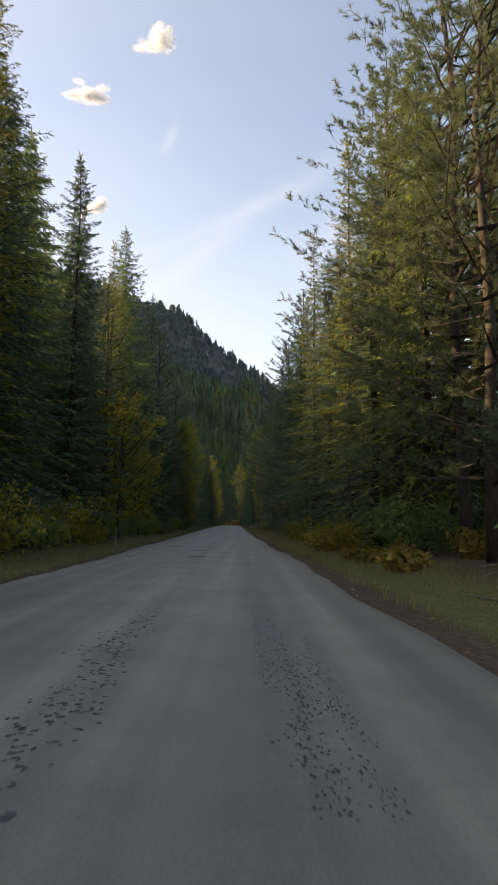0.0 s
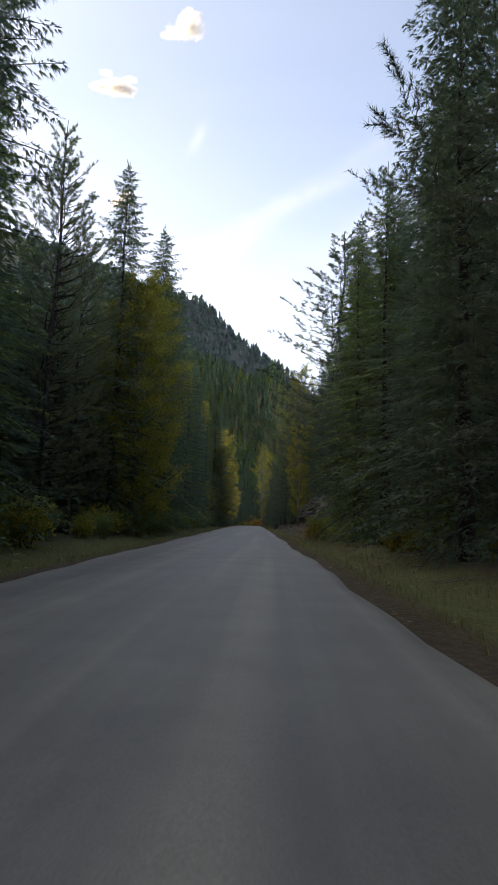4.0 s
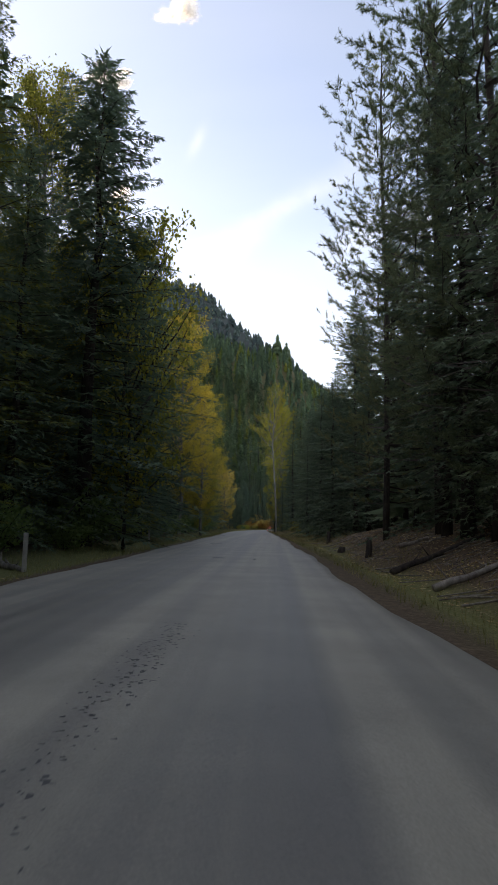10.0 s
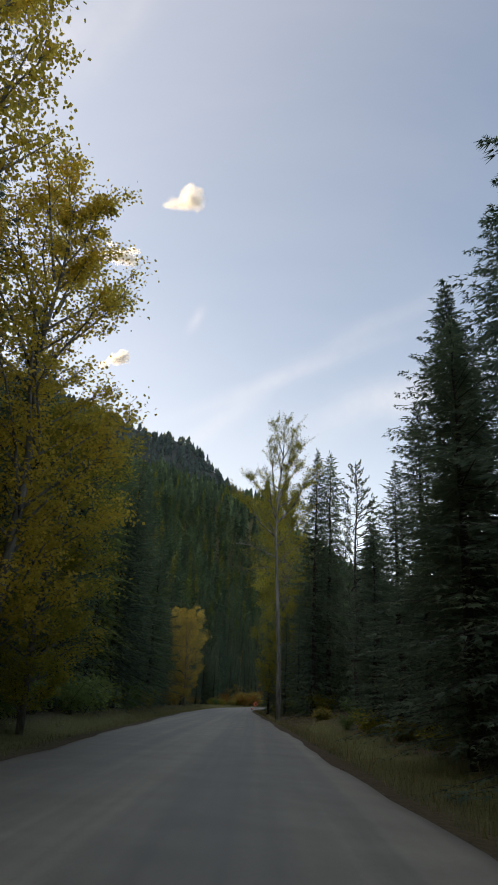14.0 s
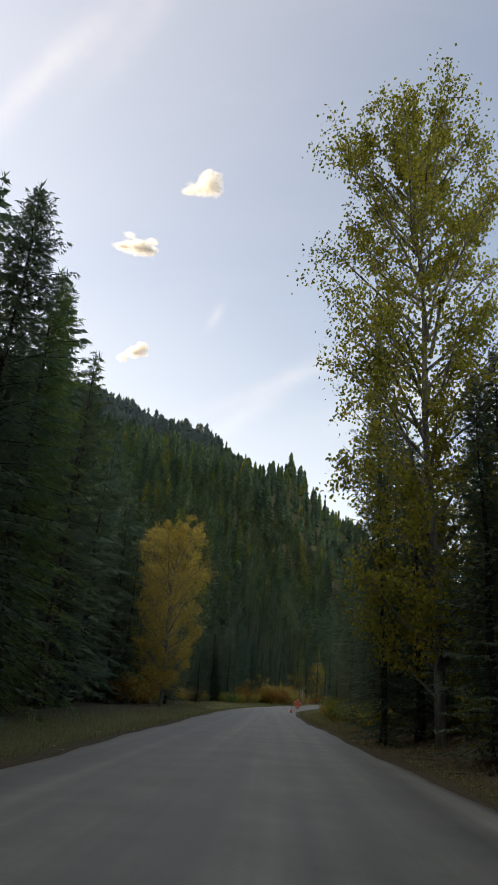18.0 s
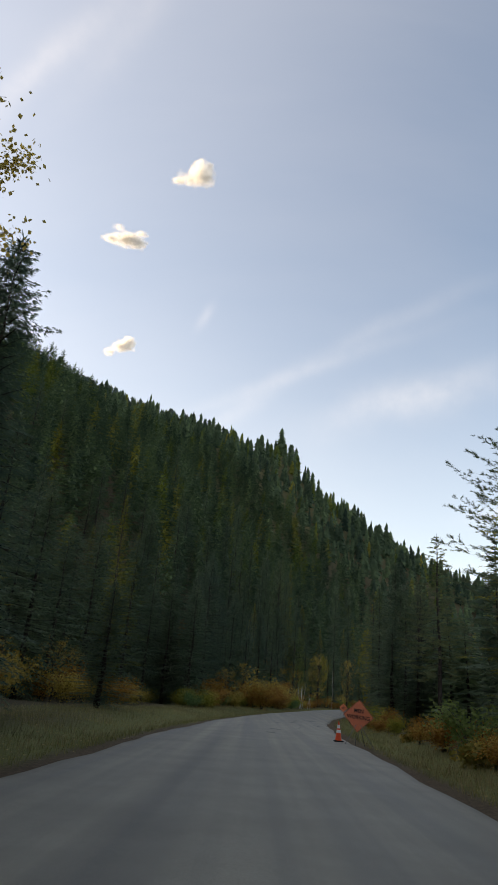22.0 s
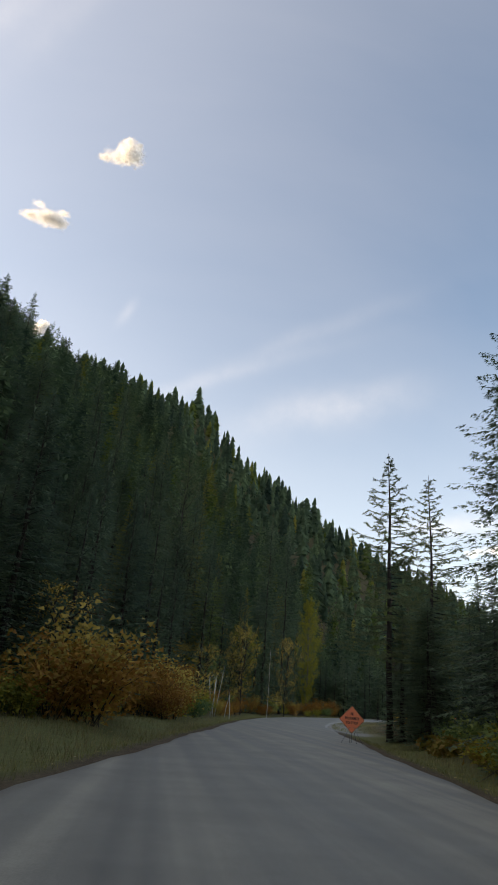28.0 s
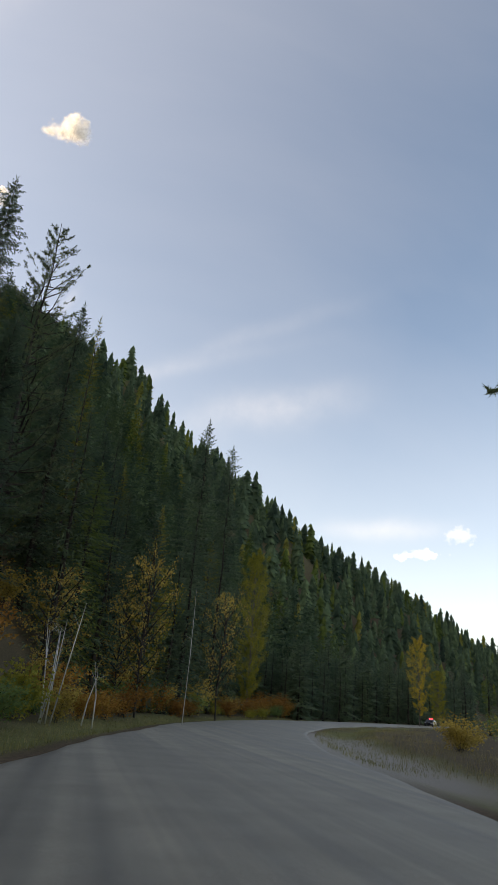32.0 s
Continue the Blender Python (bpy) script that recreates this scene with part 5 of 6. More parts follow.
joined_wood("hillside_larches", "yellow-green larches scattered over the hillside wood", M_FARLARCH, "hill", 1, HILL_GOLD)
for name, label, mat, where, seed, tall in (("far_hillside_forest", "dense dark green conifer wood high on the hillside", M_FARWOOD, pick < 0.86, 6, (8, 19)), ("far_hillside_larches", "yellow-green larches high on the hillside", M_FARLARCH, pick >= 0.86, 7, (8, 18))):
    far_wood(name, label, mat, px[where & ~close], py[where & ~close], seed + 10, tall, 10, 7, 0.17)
px, py = r.uniform(-700, 420, 25000), 1830 - r.random(25000) ** 0.8 * 760
z = mountain_height(px, py)
steep = np.abs(py - 1830)
ok = (z > 20) & ~((steep > 22) & (steep < 85) & (r.random(25000) < 0.35) & (px < -40))
# the crowns carry the blue of distance haze in their colour
far_wood("mountain_forest", "distant conifer wood on the mountain side, tinted with haze blue", M_HAZEDWOOD, px[ok], py[ok], 8, (13, 25), 3, 3, 0.3)


# ---- small cumulus clouds: swarms of tiny pale flakes of vapour, thick in the middle and frayed at the rim ----
def cloud(seed, place, lobes, count, fleck, label):
    """lobes: across, up, half width, half height (metres), share of the flakes."""
    g = np.random.default_rng(seed)
    pts = []
    for cx, cz, rw, rh, share in lobes:
        n_ = int(count * share)
        d_ = g.normal(0, 1, (n_, 3))
        d_ /= np.linalg.norm(d_, axis=1)[:, None]
        d_ *= (g.random(n_) ** 0.62)[:, None]
        fray = np.array([noise.fractal(Vector(q) * 2.3 + Vector((seed * 7.0, cx * 0.05, cz * 0.05)), 0.7, 2.1, 4) for q in d_])
        d_ *= (1 + 0.55 * fray)[:, None]
        pts.append(np.stack([cx + d_[:, 0] * rw, d_[:, 1] * rw * 0.7, cz + d_[:, 2] * rh], -1))
    pts = np.concatenate(pts)
    n_ = len(pts)
    tri = pts[:, None, :] + g.normal(0, fleck, (n_, 3, 3))
    ob = thing("cloud", label, "cloud", Matrix.Translation(place) @ Matrix.Rotation(-math.atan2(place[0], place[1]), 4, "Z"), "clouds over the valley")
    part("vapour", raw_mesh("cloud_vapour", tri.reshape(-1, 3), [], np.arange(3 * n_), M_CLOUD), ob)


cloud(1, (-387, 2457, 1983), ((14, 8, 46, 50, 0.48), (30, -16, 46, 34, 0.22), (-26, -36, 52, 20, 0.12), (6, 52, 18, 24, 0.08), (46, 48, 15, 18, 0.06), (-72, -54, 26, 12, 0.04)), 16000, 1.5, "small white cumulus cloud with ragged edges")
cloud(2, (-976, 3628, 2555), ((0, -6, 100, 26, 0.42), (20, 16, 56, 30, 0.2), (74, -12, 46, 38, 0.2), (-92, -20, 56, 14, 0.1), (82, 60, 40, 11, 0.05), (-60, 74, 36, 12, 0.03)), 16000, 2.1, "small flat white cumulus cloud")
cloud(3, (-1047, 4196, 2127), ((34, 28, 44, 50, 0.5), (-10, -2, 58, 32, 0.32), (-80, -56, 40, 30, 0.1)), 11000, 2.3, "small white cumulus cloud low over the ridge")


# ---- roadside things ----
def bevelled_box(sx, sy, sz, bev=0.01):
    bm = bmesh.new()
    bmesh.ops.create_cube(bm, size=1.0)
    bmesh.ops.scale(bm, vec=(sx, sy, sz), verts=bm.verts)
    bmesh.ops.bevel(bm, geom=bm.edges[:], offset=bev, segments=2, affect="EDGES")
    return bm


def rod(p, q, r=0.012, sides=8):
    s_ = Soup()
    s_.tube([p, q], [r, r], sides)
    return s_


def lettering(words, size, mat, parent, z):
    """Black capitals lying just over the panel's face, one mesh a line."""
    cu = bpy.data.curves.new("writing", "FONT")
    cu.body, cu.size, cu.align_x, cu.align_y = words, size, "CENTER", "CENTER"
    cu.extrude, cu.offset = 0.001, 0.004
    tmp = bpy.data.objects.new("writing", cu)
    scene.collection.objects.link(tmp)
    me = bpy.data.meshes.new_from_object(tmp.evaluated_get(bpy.context.evaluated_depsgraph_get()))
    bpy.data.objects.remove(tmp)
    me.materials.clear()
    me.materials.append(mat)
    ob = part("writing", me, parent, "black capital letters")
    ob.matrix_basis = Matrix.Translation((0, -0.009, z)) @ Matrix.Rotation(radians(90), 4, "X") @ Matrix.Diagonal((0.92, 1, 1, 1))


def diamond_sign(x, y, heading, lean, side, mat, lines, label, centre):
    """A diamond fabric sign on a spring stand; its face looks back along -y before the turn."""
    z0 = ground_at(x, y)
    half = side / math.sqrt(2)
    clearance = centre - half - z0
    ob = thing("road_sign", label, "road sign", Matrix.Translation((x, y, z0)) @ Matrix.Rotation(radians(-heading), 4, "Z"), "road work signs")
    tilt = Matrix.Translation((0, 0, clearance + half)) @ Matrix.Rotation(radians(lean), 4, "Y")
    bm = bmesh.new()
    pts, rnd_ = [], 0.045
    for k in range(4):
        a = radians(90 * k)
        c = Vector((math.sin(a), 0, math.cos(a))) * (half - rnd_ * 1.414)
        for w in (-45, -15, 15, 45):
            b_ = a + radians(w)
            pts.append(c + Vector((math.sin(b_), 0, math.cos(b_))) * rnd_)
    front = [bm.verts.new(p + Vector((0, -0.004, 0))) for p in pts]
    rear = [bm.verts.new(p + Vector((0, 0.004, 0))) for p in pts]
    bm.faces.new(front)
    bm.faces.new(rear[::-1])
    for i in range(len(pts)):
        j = (i + 1) % len(pts)
        bm.faces.new((front[i], rear[i], rear[j], front[j]))
    panel = part("panel", bm_mesh("sign_panel", bm, mat), ob, "orange diamond panel", tilt)
    V, Q = [], []
    for p in pts:
        for f in (0.955, 0.975):
            V.append((p.x * f, -0.0065, p.z * f))
    m_ = len(pts)
    for i in range(m_):
        j = (i + 1) % m_
        Q.append((2 * i, 2 * i + 1, 2 * j + 1, 2 * j))
    part("border", raw_mesh("sign_border", V, Q, [], M_BLACK), panel, "thin black border")
    for words, size, z in lines:
        lettering(words, size, M_BLACK, panel, z)
    mid = Vector((0, 0.03, clearance + half * 0.55))
    for k, (fx_, fy_) in enumerate(((-0.62, -0.35), (0.62, -0.3), (-0.05, 0.55), (0.35, 0.6))):
        zf = ground_at(*(ob.matrix_basis @ Vector((fx_, fy_, 0))).to_2d()) - z0
        part("leg", rod(mid + Vector((0.06 * (1 if fx_ > 0 else -1), 0, 0)), (fx_, fy_, zf - 0.02)).mesh("stand_leg", M_STEEL, True), ob, "thin dark steel leg")
    part("mast", rod((0, 0.03, clearance * 0.2), (0, 0.03, clearance + half * 1.7), 0.014).mesh("stand_mast", M_STEEL, True), ob)
    for sg in (-1, 1):
        part("corner_clip", bm_mesh("corner_clip", bevelled_box(0.07, 0.02, 0.03, 0.004), M_BLACK), panel, "black corner clip",
             Matrix.Translation((sg * half * 0.52, -0.006, -half * 0.5)) @ Matrix.Rotation(radians(-45 * sg), 4, "Y"))
    return ob


diamond_sign(-5.4, 404.0, 2.0, 4.0, 0.915, M_ORANGE, (("MEN", 0.215, 0.19), ("WORKING", 0.215, -0.06)),
             "faded orange diamond sign reading MEN WORKING on a stand", 2.12)
diamond_sign(4.36, 485.6, 10.0, 0.5, 0.95, M_BRIGHT, (("BE", 0.17, 0.27), ("PREPARED", 0.17, 0.05), ("TO STOP", 0.17, -0.17)),
             "bright orange diamond sign reading BE PREPARED TO STOP", 2.38)


def traffic_cone(x, y):
    z0 = road_z(*[float(q[0]) for q in station(x, y)])
    ob = thing("traffic_cone", "orange traffic cone with two white bands on black base", "traffic cone", Matrix.Translation((x, y, z0 + 0.012)))
    part("base", bm_mesh("cone_base", bevelled_box(0.4, 0.4, 0.045, 0.012), M_RUBBER), ob, "square black rubber base", Matrix.Translation((0, 0, 0.022)))
    def shell(name, z1, z2, extra, mat, label):
        rr = lambda z: 0.15 - 0.125 * z / 0.78 + extra
        s_ = Soup()
        s_.tube([(0, 0, z1), (0, 0, z1 + 0.01), (0, 0, z2 - 0.01), (0, 0, z2)], [rr(z1), rr(z1 + 0.01), rr(z2 - 0.01), rr(z2) - 0.004], 24)
        return part(name, s_.mesh(name, mat, True), ob, label)
    shell("body", 0.04, 0.8, 0.0, M_CONE, "orange plastic cone")
    shell("white_band", 0.34, 0.46, 0.004, M_WHITE, "lower white reflective band")
    shell("white_band", 0.52, 0.66, 0.004, M_WHITE, "upper white reflective band")


traffic_cone(-6.15, 404.6)


def stone_mesh(seed, sx, sy, sz):
    g = random.Random(seed)
    bm = bmesh.new()
    bmesh.ops.create_icosphere(bm, subdivisions=2, radius=0.5)
    for _ in range(9):
        d_ = Vector((g.gauss(0, 1), g.gauss(0, 1), g.gauss(0, 1))).normalized()
        cut = g.uniform(0.26, 0.42)
        for v in bm.verts:
            o = v.co.dot(d_) - cut
            if o > 0:
                v.co -= d_ * o
    for v in bm.verts:
        v.co += Vector((g.uniform(-1, 1), g.uniform(-1, 1), g.uniform(-1, 1))) * 0.012
        v.co = Vector((v.co.x * sx, v.co.y * sy, v.co.z * sz))
    return bm_mesh("stone", bm, M_ROCK)


STONES = [stone_mesh(60 + k, 1.0 + 0.5 * (k % 3), 1.0, 0.45 + 0.15 * (k % 4)) for k in range(7)]


def rock_pile(x, y, length, depth, high, count, seed):
    g = random.Random(seed)
    z0 = ground_at(x, y)
    ob = thing("rock_outcrop", "dark broken rock outcrop heaped with slabs and roots", "rock outcrop", Matrix.Translation((x, y, z0)))
    bm = bmesh.new()
    bmesh.ops.create_icosphere(bm, subdivisions=4, radius=1.0)
    for v in bm.verts:
        k = 1 + 0.22 * noise.noise(v.co * 2.1) + 0.12 * noise.noise(v.co * 5.3)
        v.co = Vector((v.co.x * depth * 0.8 * k, v.co.y * length * 0.92 * k, v.co.z * high * 0.8 * k))
    part("core", bm_mesh("outcrop_core", bm, M_ROCK), ob, "dark earth and rock core")
    for i in range(count):
        u, w = g.uniform(-1, 1), g.uniform(-1.25, 0.5)
        h = high * math.sqrt(max(0.02, 1 - u * u)) * max(0.03, math.cos(min(1.45, abs(w)))) * g.uniform(0.75, 1.0)
        pos = Vector((w * depth * 0.85, u * length, h * 0.95))
        pos.z = max(pos.z, ground_at(x + pos.x, y + pos.y) - z0 + 0.05)
        m = Matrix.Translation(pos) @ Euler((g.uniform(-0.5, 0.5), g.uniform(-0.6, 0.3), g.uniform(0, 6.3))).to_matrix().to_4x4() @ Matrix.Scale(g.uniform(0.35, 1.3), 4)
        part("rock", STONES[g.randrange(7)], ob, "", m)
    for i in range(14):
        u, w = g.uniform(-0.9, 0.9), g.uniform(-1.2, 0.0)
        h = high * math.sqrt(max(0.02, 1 - u * u)) * max(0.05, math.cos(min(1.4, abs(w))))
        p = Vector((w * depth * 0.9, u * length, h + 0.1))
        q = p + Vector((g.uniform(-0.8, 0.3), g.uniform(-1.4, 1.4), g.uniform(-0.7, 0.5)))
        s_ = Soup()
        s_.tube([p, p.lerp(q, 0.5) + Vector((0, 0, 0.12)), q], [0.035, 0.025, 0.012], 5)
        part("root", s_.mesh("root", M_DEADWOOD, True), ob, "bleached dead root")


rock_pile(7.0, 176, 7.0, 3.2, 4.3, 170, 3)
rock_pile(8.5, 170, 3.6, 2.2, 1.9, 40, 4)


def fallen_log(x, y, length, radius, turn, mat, label, branches=3, seed=0):
    g = random.Random(seed)
    s_ = Soup()
    ca, sa = math.sin(radians(turn)), math.cos(radians(turn))
    za, zb = ground_at(x, y), ground_at(x + ca * length, y + sa * length)
    pts = [(ca * length * k / 5, sa * length * k / 5, (zb - za) * k / 5 + radius * 0.75 + 0.03 * math.sin(k * 2.0)) for k in range(6)]
    s_.tube(pts, [radius * (1.05 - 0.09 * k) for k in range(6)], 9)
    ob = thing("fallen_log", label, "fallen log", Matrix.Translation((x, y, za)), "dead wood on the bank")
    part("stem", s_.mesh("log_stem", mat, True), ob)
    for k in range(branches):
        p = Vector(pts[1 + k % 4])
        q = p + Vector((g.uniform(-0.5, 0.5), g.uniform(-0.5, 0.5), g.uniform(0.15, 0.6))) * min(1.2, length * 0.4)
        t_ = Soup()
        t_.tube([p, q], [radius * 0.3, 0.008], 5)
        part("branch_stub", t_.mesh("branch_stub", mat, True), ob)


for k, (s_, n_, l_, r_, a_) in enumerate(((206, 4.6, 4.2, 0.11, 62), (200, 4.4, 2.2, 0.1, 82), (213, 6.4, 1.4, 0.12, 130), (188, 6.5, 3.0, 0.07, 35), (172, 4.2, 3.0, 0.05, 85),
                                         (228, 6.6, 2.6, 0.07, 105), (40, 7.0, 3.4, 0.09, 70), (27, 6.0, 3.6, 0.06, 60), (132, 5.2, 2.4, 0.07, 80),
                                         (129, 6.3, 3.0, 0.06, 95), (52, -9.6, 2.6, 0.08, 20), (205, -8.4, 1.6, 0.12, 130), (334, 6.2, 2.0, 0.06, 40), (322, 5.6, 2.6, 0.07, 85), (350, 6.4, 2.0, 0.06, 70))):
    x, y = at(s_, n_)
    fallen_log(x, y, l_, r_, a_, M_DEADWOOD if k % 3 else M_BARK, "bleached fallen log lying on brown leaf litter" if k % 3 else "dark fallen log lying on brown leaf litter", 2 + k % 3, k)


def stump(x, y, h, r_):
    s_ = Soup()
    s_.tube([(0, 0, -0.2), (0, 0, 0.1), (0.03, 0, h * 0.6), (0.04, 0.02, h)], [r_ * 1.5, r_ * 1.15, r_, r_ * 0.92], 11)
    ob = thing("tree_stump", "dark weathered tree stump on the bank", "tree stump", Matrix.Translation((x, y, ground_at(x, y))))
    part("stem", s_.mesh("stump", M_BARK, True), ob)


for s_, n_, h, r_ in ((214, 5.2, 0.9, 0.14), (222, 5.0, 0.35, 0.2), (234, 5.6, 0.9, 0.13)):
    x, y = at(s_, n_)
    stump(x, y, h, r_)


def dead_snag(x, y, h):
    g = random.Random(9)
    z0 = ground_at(x, y)
    ob = thing("dead_snag", "bare dead conifer trunk with thin drooping twigs", "dead tree", Matrix.Translation((x, y, z0)))
    s_ = Soup()
    s_.tube([(0.05 * math.sin(k), 0, h * k / 10 - (0.3 if k == 0 else 0)) for k in range(11)], [0.2 * (1 - k / 10.6) + 0.008 for k in range(11)], 7)
    part("trunk", s_.mesh("snag_trunk", M_DEADWOOD, True), ob)
    for k in range(46):
        z = h * g.uniform(0.3, 0.97)
        a, l_ = g.uniform(0, 6.28), g.uniform(0.5, 1.7) * (1.25 - z / h)
        o = Vector((math.cos(a), math.sin(a), 0))
        t_ = Soup()
        t_.tube([Vector((0, 0, z)), Vector((0, 0, z - 0.1)) + o * l_ * 0.6, Vector((0, 0, z + 0.05)) + o * l_ * 1.1], [0.018, 0.011, 0.004], 3)
        part("twig", t_.mesh("snag_twig", M_DEADWOOD, True), ob)


dead_snag(-17.2, 200, 30)


def birch_clump(x, y, stems, h, seed, thick=0.05):
    g = random.Random(seed)
    ob = thing("birch_tree", "clump of thin white birch stems with few leaves", "birch tree", Matrix.Translation((x, y, ground_at(x, y))))
    leaves = Soup()
    for k in range(stems):
        a, l_ = g.uniform(0, 6.28), h * g.uniform(0.6, 1.0)
        b0 = Vector((math.cos(a) * 0.35, math.sin(a) * 0.35, -0.2))
        tip = b0 + Vector((g.uniform(-0.12, 0.2) * l_, g.uniform(-0.1, 0.1) * l_, l_))
        mid = b0.lerp(tip, 0.5) + Vector((g.uniform(-0.2, 0.2), 0, 0))
        s_ = Soup()
        s_.tube([b0, mid, tip], [thick, thick * 0.72, thick * 0.24], 6)
        part("stem", s_.mesh("birch_stem", M_WHITEBARK, True), ob, "white birch stem")
        for _ in range(3):
            p = mid.lerp(tip, g.uniform(0.2, 0.95))
            q = p + Vector((g.uniform(-0.5, 0.5), g.uniform(-0.5, 0.5), g.uniform(0.1, 0.7)))
            t_ = Soup()
            t_.tube([p, q], [0.01, 0.004], 3)
            part("twig", t_.mesh("birch_twig", M_WHITEBARK, True), ob)
            for _ in range(10):
                c = q + Vector((g.gauss(0, 0.2), g.gauss(0, 0.2), g.gauss(0, 0.2)))
                d_ = Vector((g.uniform(-1, 1), g.uniform(-1, 1), g.uniform(-1, 0))).normalized()
                leaves.kite(c, d_, d_.cross(Vector((0.2, 1, 0.3))).normalized(), 0.09, 0.07)
    part("foliage", leaves.mesh("birch_leaves", M_TAN), ob)


birch_clump(0.5, 528.6, 6, 6.2, 1, 0.042)
birch_clump(2.4, 531.5, 2, 3.4, 2)
birch_clump(8.5, 539.6, 1, 11.0, 3, 0.03)


def marker_post(x, y, h):
    ob = thing("marker_post", "grey weathered wooden marker post at the verge", "post", Matrix.Translation((x, y, ground_at(x, y))))
    part("stake", bm_mesh("stake", bevelled_box(0.12, 0.12, h + 0.3, 0.015), M_POST), ob, "", Matrix.Translation((0, 0, h / 2 - 0.15)))


marker_post(-9.2, 46.0, 1.3)
marker_post(-11.8, 203.5, 1.2)
marker_post(-13.2, 231, 1.0)

# ---- shrubs and ferns ----
SHRUBS = {"rust": ([shrub(20 + k, 2.2, 1.5, 16, 1700, M_RUST, 0.1) for k in range(3)], "rust-orange autumn shrub at the forest edge"),
          "amber": ([shrub(30 + k, 2.2, 1.6, 16, 1700, M_TAN, 0.1) for k in range(3)], "amber-leaved autumn shrub beside the grass"),
          "green": ([shrub(40 + k, 1.6, 1.3, 14, 1500, M_LIME, 0.1) for k in range(3)], "yellow-green low shrub under the trees"),
          "dark": ([shrub(50 + k, 1.8, 1.5, 14, 1400, M_CEDAR, 0.1) for k in range(3)], "dark green low shrub under the trees"),
          "fern": ([shrub(60 + k, 0.75, 0.8, 16, 520, M_FERN, 0.2) for k in range(3)], "yellowing bracken fern on the verge")}


def bush(kind, x, y, k, g):
    variants, label = SHRUBS[kind]
    stems, leaves = variants[g.randrange(3)]
    name = "fern" if kind == "fern" else "shrub"
    m = Matrix.Translation((x, y, ground_at(x, y) - 0.02)) @ Matrix.Rotation(g.uniform(0, 6.28), 4, "Z") @ Matrix.Diagonal((k * g.uniform(0.9, 1.25), k * g.uniform(0.9, 1.25), k * g.uniform(0.85, 1.15), 1))
    ob = thing(name, label, name, m, "undergrowth along the road")
    part("wood", stems, ob)
    part("foliage", leaves, ob)


g = random.Random(77)
for s0, s1, n0, n1, kinds, step_, size in (
        (5, 330, -10.4, -8.8, ("dark", "dark", "dark", "dark", "green"), 4.6, (0.8, 1.6)),
        (2, 150, 7.2, 9.5, ("dark", "green", "dark", "fern"), 4.0, (0.7, 1.4)),
        (18, 60, 5.4, 6.6, ("fern", "fern", "green"), 2.2, (0.7, 1.2)), (122, 146, 5.2, 7.5, ("fern", "fern", "amber"), 2.2, (0.7, 1.2)),
        (246, 312, 8.0, 9.8, ("dark", "green", "dark", "fern"), 4.2, (0.6, 1.2)), (312, 400, 7.6, 9.6, ("dark", "green", "fern"), 3.0, (0.6, 1.3)),
        (384, 430, 7.8, 9.6, ("fern", "amber", "green", "rust"), 2.6, (0.4, 0.8)), (430, 486, 7.8, 10.4, ("green", "green", "fern", "dark"), 2.2, (0.7, 1.3)),
        (376, 396, -13.2, -10.8, ("rust", "amber", "rust"), 2.2, (0.9, 1.3)), (396, 445, -18.5, -14.6, ("rust", "amber", "amber", "rust", "dark"), 2.4, (0.8, 1.5)),
        (445, 500, -13.0, -10.2, ("rust", "amber", "dark", "rust", "green"), 2.4, (0.8, 1.7)), (500, 600, -10.6, -7.8, ("rust", "amber", "dark", "rust", "green"), 2.6, (0.7, 1.5)),
        (486, 500, 9.5, 11.5, ("green", "fern"), 2.4, (0.7, 1.1)), (540, 580, 22, 30, ("dark", "green", "dark"), 3.0, (0.8, 1.6))):
    q = s0
    while q < s1:
        q += step_ * g.uniform(0.6, 1.5)
        x, y = at(q, g.uniform(n0, n1))
        bush(g.choice(kinds), x, y, g.uniform(*size), g)


bush("amber", 24.8, 534, 1.05, random.Random(3))
bush("amber", 25.8, 535.5, 0.8, random.Random(4))
# two tall thickets of russet brush at the foot of the slope
gs = random.Random(79)
for kind, x, y, k in (("rust", -7.0, 504.0, 1.5), ("rust", -5.6, 505.5, 1.7), ("amber", -6.3, 507.5, 2.2), ("rust", -4.4, 507.5, 1.4), ("amber", -5.0, 509.0, 1.9), ("rust", -8.4, 506.5, 1.8),
                      ("rust", -10.7, 481.0, 1.7), ("amber", -9.8, 482.6, 2.2), ("rust", -8.7, 481.6, 1.8)):
    bush(kind, x, y, k, gs)
gs = random.Random(78)
for _ in range(95):
    q = gs.uniform(450, 585)
    x, y = at(q, float(left_edge(q)) - gs.uniform(6.5, 21))
    bush(gs.choice(("dark", "dark", "green", "amber", "rust", "dark")), x, y, gs.uniform(0.8, 1.7), gs)

